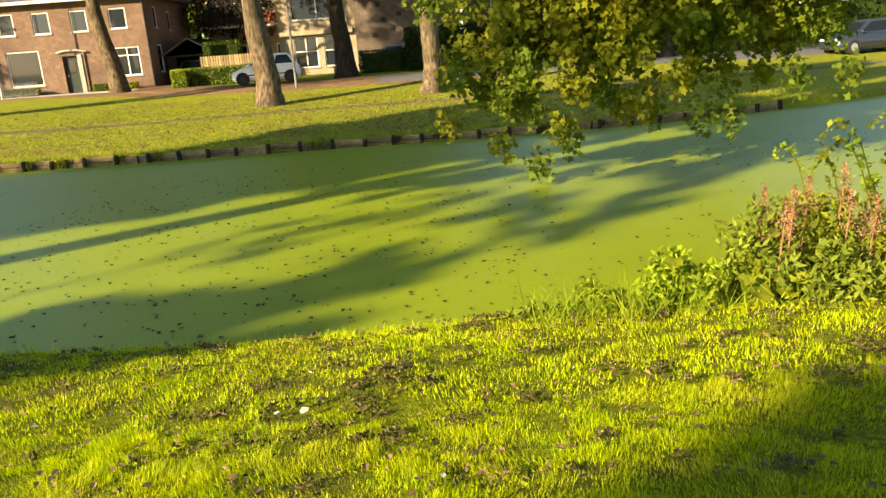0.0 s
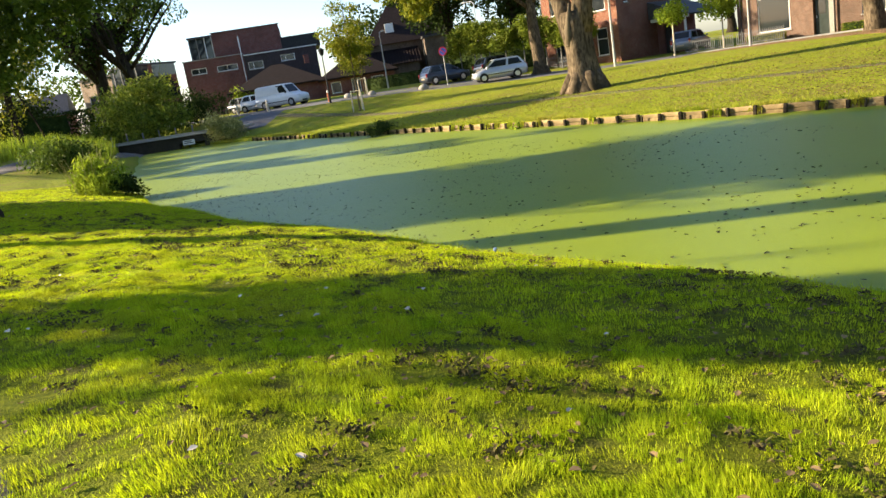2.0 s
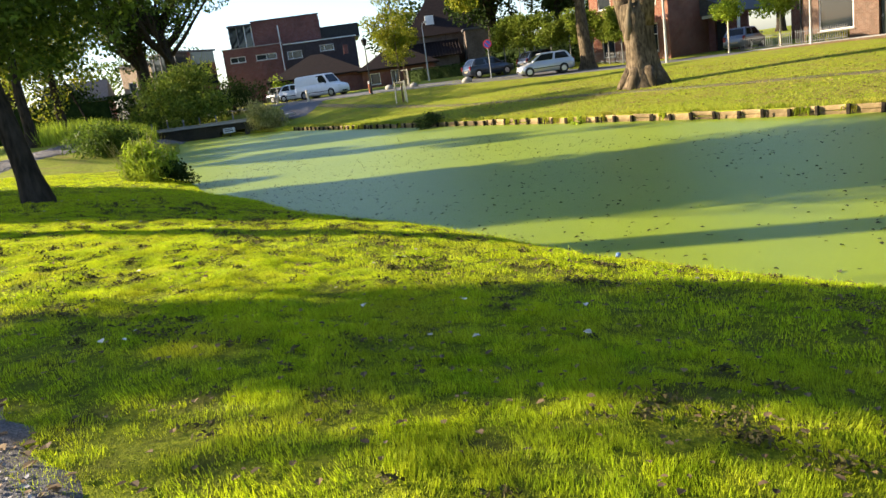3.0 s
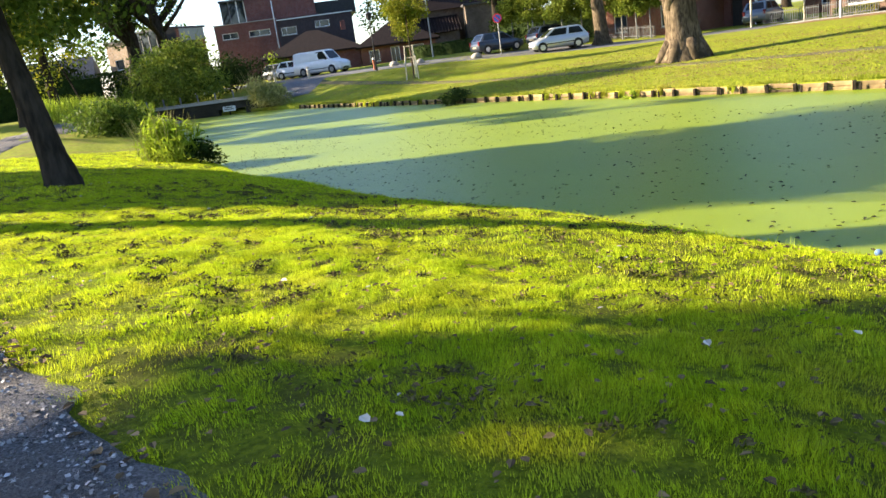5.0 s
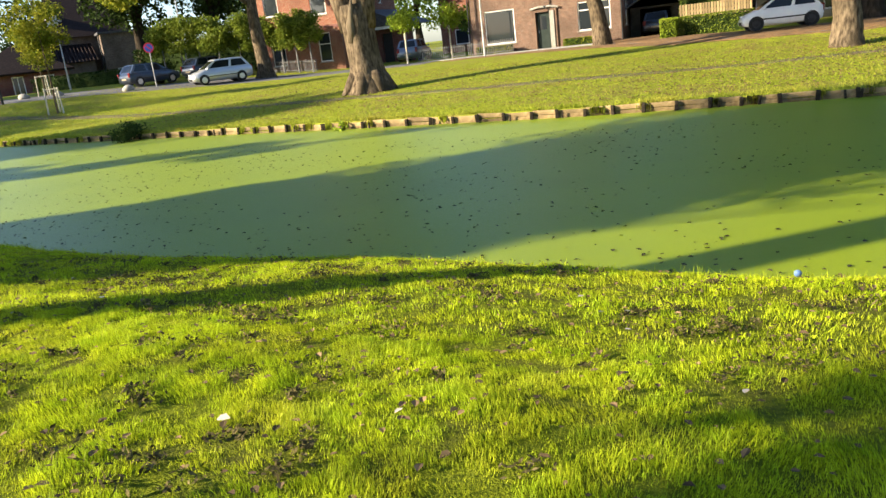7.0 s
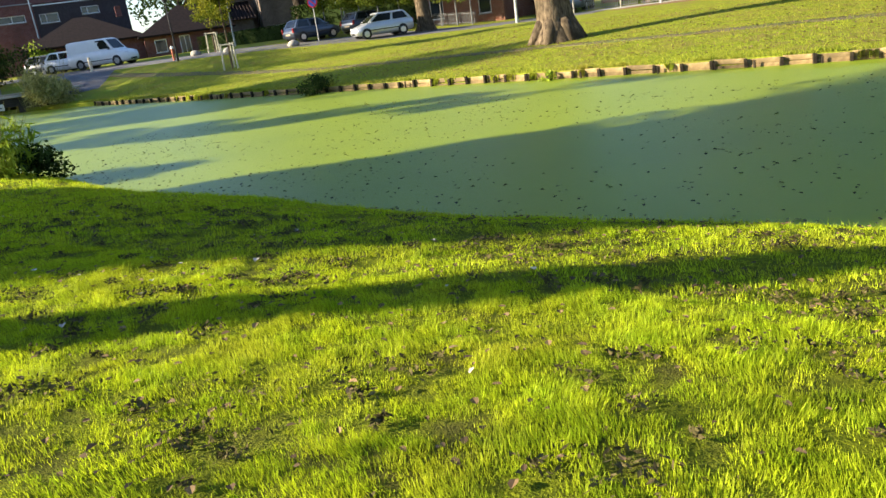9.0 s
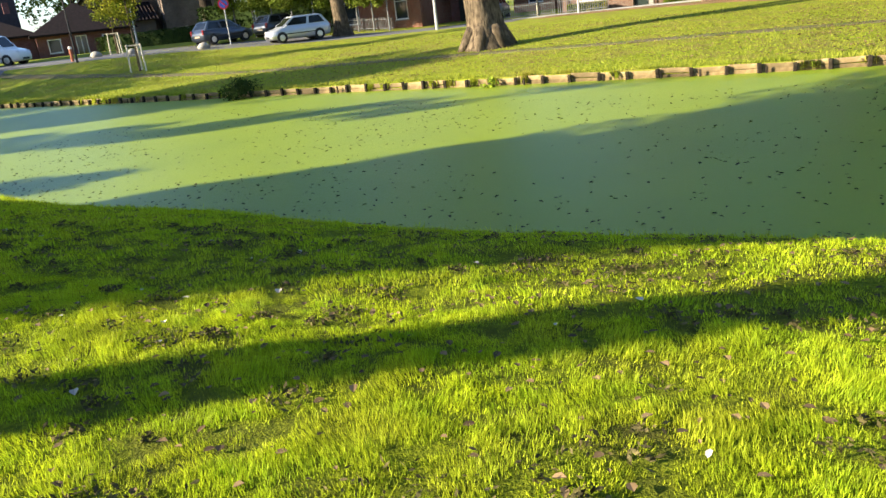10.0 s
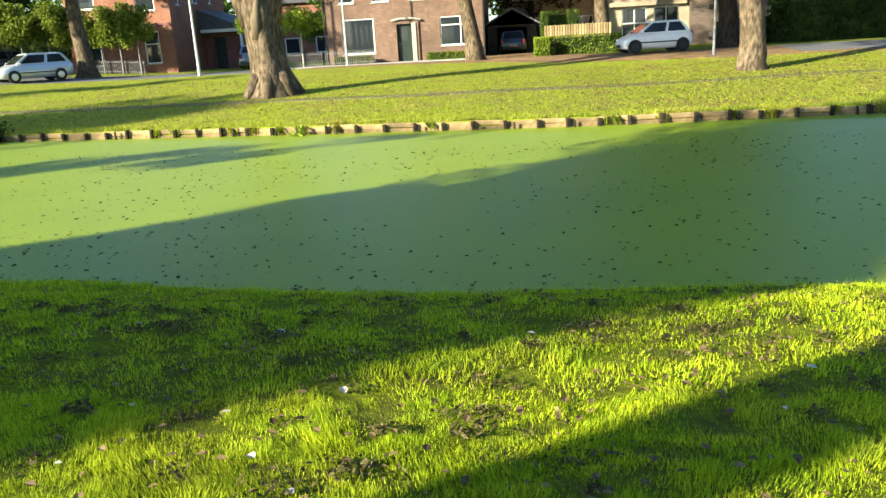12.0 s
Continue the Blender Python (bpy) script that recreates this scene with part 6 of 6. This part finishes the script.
def build_grass():
    rng = np.random.default_rng(11)
    near = [turf(n, *where, h, w, rng) for n, where, h, w in (
        (860000, (-18.5, 3.0, 1.1, 3.4), 0.031, 0.0041), (130000, (-18.5, -3.0, 0.1, 1.1), 0.03, 0.005),
        (370000, (-23.0, 5.0, 3.4, 6.7), 0.031, 0.0074), (130000, (-31.0, -18.0, 0.2, 9.2), 0.042, 0.014))]
    tagged(quads("lawn_grass", np.concatenate(near), M_GRASS), "short bright green lawn grass in uneven tussocks", "grass", kind="stuff")
    x = rng.uniform(-27, 6, 5000)
    e = blades(np.stack((x, near_shore(x) - np.abs(rng.normal(0, 0.08, 5000)) - 0.02), 1), 0.075, 0.007, rng, 0.7)
    tagged(quads("bank_grass", e, M_GRASS), "longer grass along the water edge", "grass", kind="stuff")
    n = 80000
    x = rng.uniform(-50, 12, n)
    y = far_shore(x) + rng.uniform(0.05, 1, n) ** 1.6 * 17
    f = blades(np.stack((x, y), 1), 0.06, 0.022, rng, 0.8)
    tagged(quads("far_lawn_grass", f, M_GRASS_FAR), "mown grass of the far bank", "grass", kind="stuff")
    x = np.concatenate((rng.uniform(-50, 10, 4500), np.repeat(rng.uniform(-50, 10, 40), 50) + rng.normal(0, 0.1, 2000)))
    g = blades(np.stack((x, far_shore(x) + np.abs(rng.normal(0, 0.08, len(x))) + 0.03), 1), 0.13, 0.02, rng, 0.9)
    # tufts hanging over the boards
    x = np.repeat(rng.uniform(-40, 8, 34), 30) + rng.normal(0, 0.07, 34 * 30)
    hang = blades(np.stack((x, far_shore(x) + rng.uniform(-0.03, 0.05, len(x))), 1), 0.05, 0.016, rng, 0.6)
    drop = rng.uniform(0.0, 0.24, len(x))
    hang[:, :, 2] = np.maximum(hang[:, :, 2], -0.75)
    hang[:, 2, 1] -= 0.09
    hang[:, 3, 1] -= 0.13
    hang[:, 3, 2] -= drop
    g = np.concatenate((g, hang))
    tagged(quads("edge_grass", g, M_GRASS_FAR), "grass hanging over the timber edging", "grass", kind="stuff")
    x, y = rng.uniform(-72, -48, 9000), rng.uniform(8, 19, 9000)
    m = (near_shore(x) - y > 1.5) & (y > 9 + (-x - 48) * 0.25)
    k = blades(np.stack((x[m], y[m]), 1), 1.0, 0.05, rng, 0.4)
    tagged(quads("meadow_grass", k, M_LEAF_L), "tall pale meadow grass beyond the footpath", "grass", kind="stuff")


build_grass()


def curled_leaves(xy, size, rng, lift=0.01, z=None):
    """Fallen leaves, folded along the middle: two triangles-pairs each."""
    n = len(xy)
    zz = ground_height(xy[:, 0], xy[:, 1]) if z is None else np.full(n, z)
    a = rng.uniform(0, 6.28, n)
    s = size * rng.uniform(0.5, 1.4, n)
    d = np.stack((np.cos(a), np.sin(a), rng.normal(0, 0.15, n)), 1) * s[:, None]
    e = np.stack((-np.sin(a), np.cos(a), rng.uniform(0.1, 0.7, n)), 1) * (s * 0.38)[:, None]
    e2 = np.stack((np.sin(a), -np.cos(a), rng.uniform(0.1, 0.7, n)), 1) * (s * 0.38)[:, None]
    c = np.stack((xy[:, 0], xy[:, 1], zz + lift), 1)
    q1 = np.stack((c - d * 0.5, c - d * 0.1 + e * 0.9, c + d * 0.3 + e * 0.7, c + d * 0.5), 1)
    q2 = np.stack((c + d * 0.5, c + d * 0.3 + e2 * 0.7, c - d * 0.1 + e2 * 0.9, c - d * 0.5), 1)
    return np.concatenate((q1, q2))


def build_leaves():
    rng = np.random.default_rng(21)
    xy = np.stack((rng.uniform(-24, 4, 5200), rng.uniform(0.4, 6.2, 5200)), 1)
    xy = xy[near_shore(xy[:, 0]) - xy[:, 1] > 0.1]
    tagged(quads("fallen_leaves", curled_leaves(xy, 0.036, rng, 0.024), M_DRYLEAF), "curled dry brown leaves scattered on the lawn", "leaves", kind="stuff")
    x = np.concatenate((rng.uniform(-34, 10, 8000), rng.uniform(-13, 8, 6000)))
    y = far_shore(x) + rng.uniform(0.1, 1, 14000) ** 1.2 * 15
    tagged(quads("far_fallen_leaves", curled_leaves(np.stack((x, y), 1), 0.075, rng, 0.035), M_DRYLEAF), "yellow-brown leaves strewn over the far lawn", "leaves", kind="stuff")
    x = rng.uniform(-30, 8, 5400)
    y = near_shore(x) + 0.15 + rng.uniform(0, 1, 5400) ** 1.3 * 9.5
    m = rng.random(5400) < np.clip(0.55 + 0.8 * field(x, y, 0.45, 8), 0.1, 1.0)
    x, y = x[m], y[m]
    tagged(quads("floating_leaves", curled_leaves(np.stack((x, y), 1), 0.047, rng, 0.006, WATER), M_WETLEAF), "dark wet leaves floating on the duckweed", "leaves", kind="stuff")
    xy = np.stack((rng.uniform(-22, 4, 70), rng.uniform(0.8, 5.0, 70)), 1)
    tagged(quads("pale_leaves", curled_leaves(xy, 0.045, rng, 0.03), M_PALELEAF), "bleached curled leaves lying on the lawn", "leaves", kind="stuff")
    # clods of bare earth and dead grass
    xy = np.stack((rng.uniform(-20, 4, 9000), rng.uniform(0.8, 5.9, 9000)), 1)
    xy = xy[vigour(xy[:, 0], xy[:, 1]) < -0.46]
    n = len(xy)
    p = np.repeat(xy, 22, 0) + rng.normal(0, 1, (n * 22, 2)) * np.repeat(rng.uniform(0.012, 0.05, n), 22)[:, None]
    p = p[near_shore(p[:, 0]) - p[:, 1] > 0.1]
    c = np.stack((p[:, 0], p[:, 1], ground_height(p[:, 0], p[:, 1]) + rng.uniform(0.015, 0.045, len(p))), 1)
    # larger worn patches
    m = 70
    p = np.repeat(np.stack((rng.uniform(-17, 3, m), rng.uniform(0.7, 5.2, m)), 1), 90, 0) + rng.normal(0, 1, (m * 90, 2)) * np.repeat(rng.uniform(0.06, 0.15, m), 90)[:, None] * np.array((1.4, 0.8))
    p = p[near_shore(p[:, 0]) - p[:, 1] > 0.1]
    c = np.concatenate((c, np.stack((p[:, 0], p[:, 1], ground_height(p[:, 0], p[:, 1]) + rng.uniform(0.01, 0.045, len(p))), 1)))
    tagged(quads("dead_grass_tufts", leaf_corners(c, 0.03, rng, 0, 0.3, 0.4), M_MUD), "dark dead grass and mud clods in the turf", "turf", kind="stuff")


build_leaves()
rng = np.random.default_rng(33)
p = np.stack((rng.uniform(-15, 2, 14000), 0.2 - np.abs(rng.normal(0, 0.7, 14000))), 1)
p = np.stack((p[:, 0], p[:, 1], ground_height(p[:, 0], p[:, 1]) + 0.03), 1)
tagged(quads("path_gravel", leaf_corners(p, 0.022, rng, 0, 0.6, 0.8), M_PEBBLE), "loose pale grit on the gravel footpath", "gravel", kind="stuff")
p = np.stack((rng.uniform(-15, 2, 420), 0.24 + rng.normal(0, 0.07, 420)), 1)
tagged(quads("path_edge_leaves", curled_leaves(p, 0.05, rng, 0.03), M_DRYLEAF), "brown leaf litter along the footpath edge", "leaves", kind="stuff")
ball = thing("plastic_ball", "small blue and white plastic ball at the bank", "ball", (-8.45, 5.95, gz(-8.45, 5.95)))
bm = bmesh.new()
bmesh.ops.create_uvsphere(bm, u_segments=16, v_segments=10, radius=0.03, matrix=Matrix.Translation((0, 0, 0.045)))
part("shell", bm, M_BALL, ball, smooth=True)
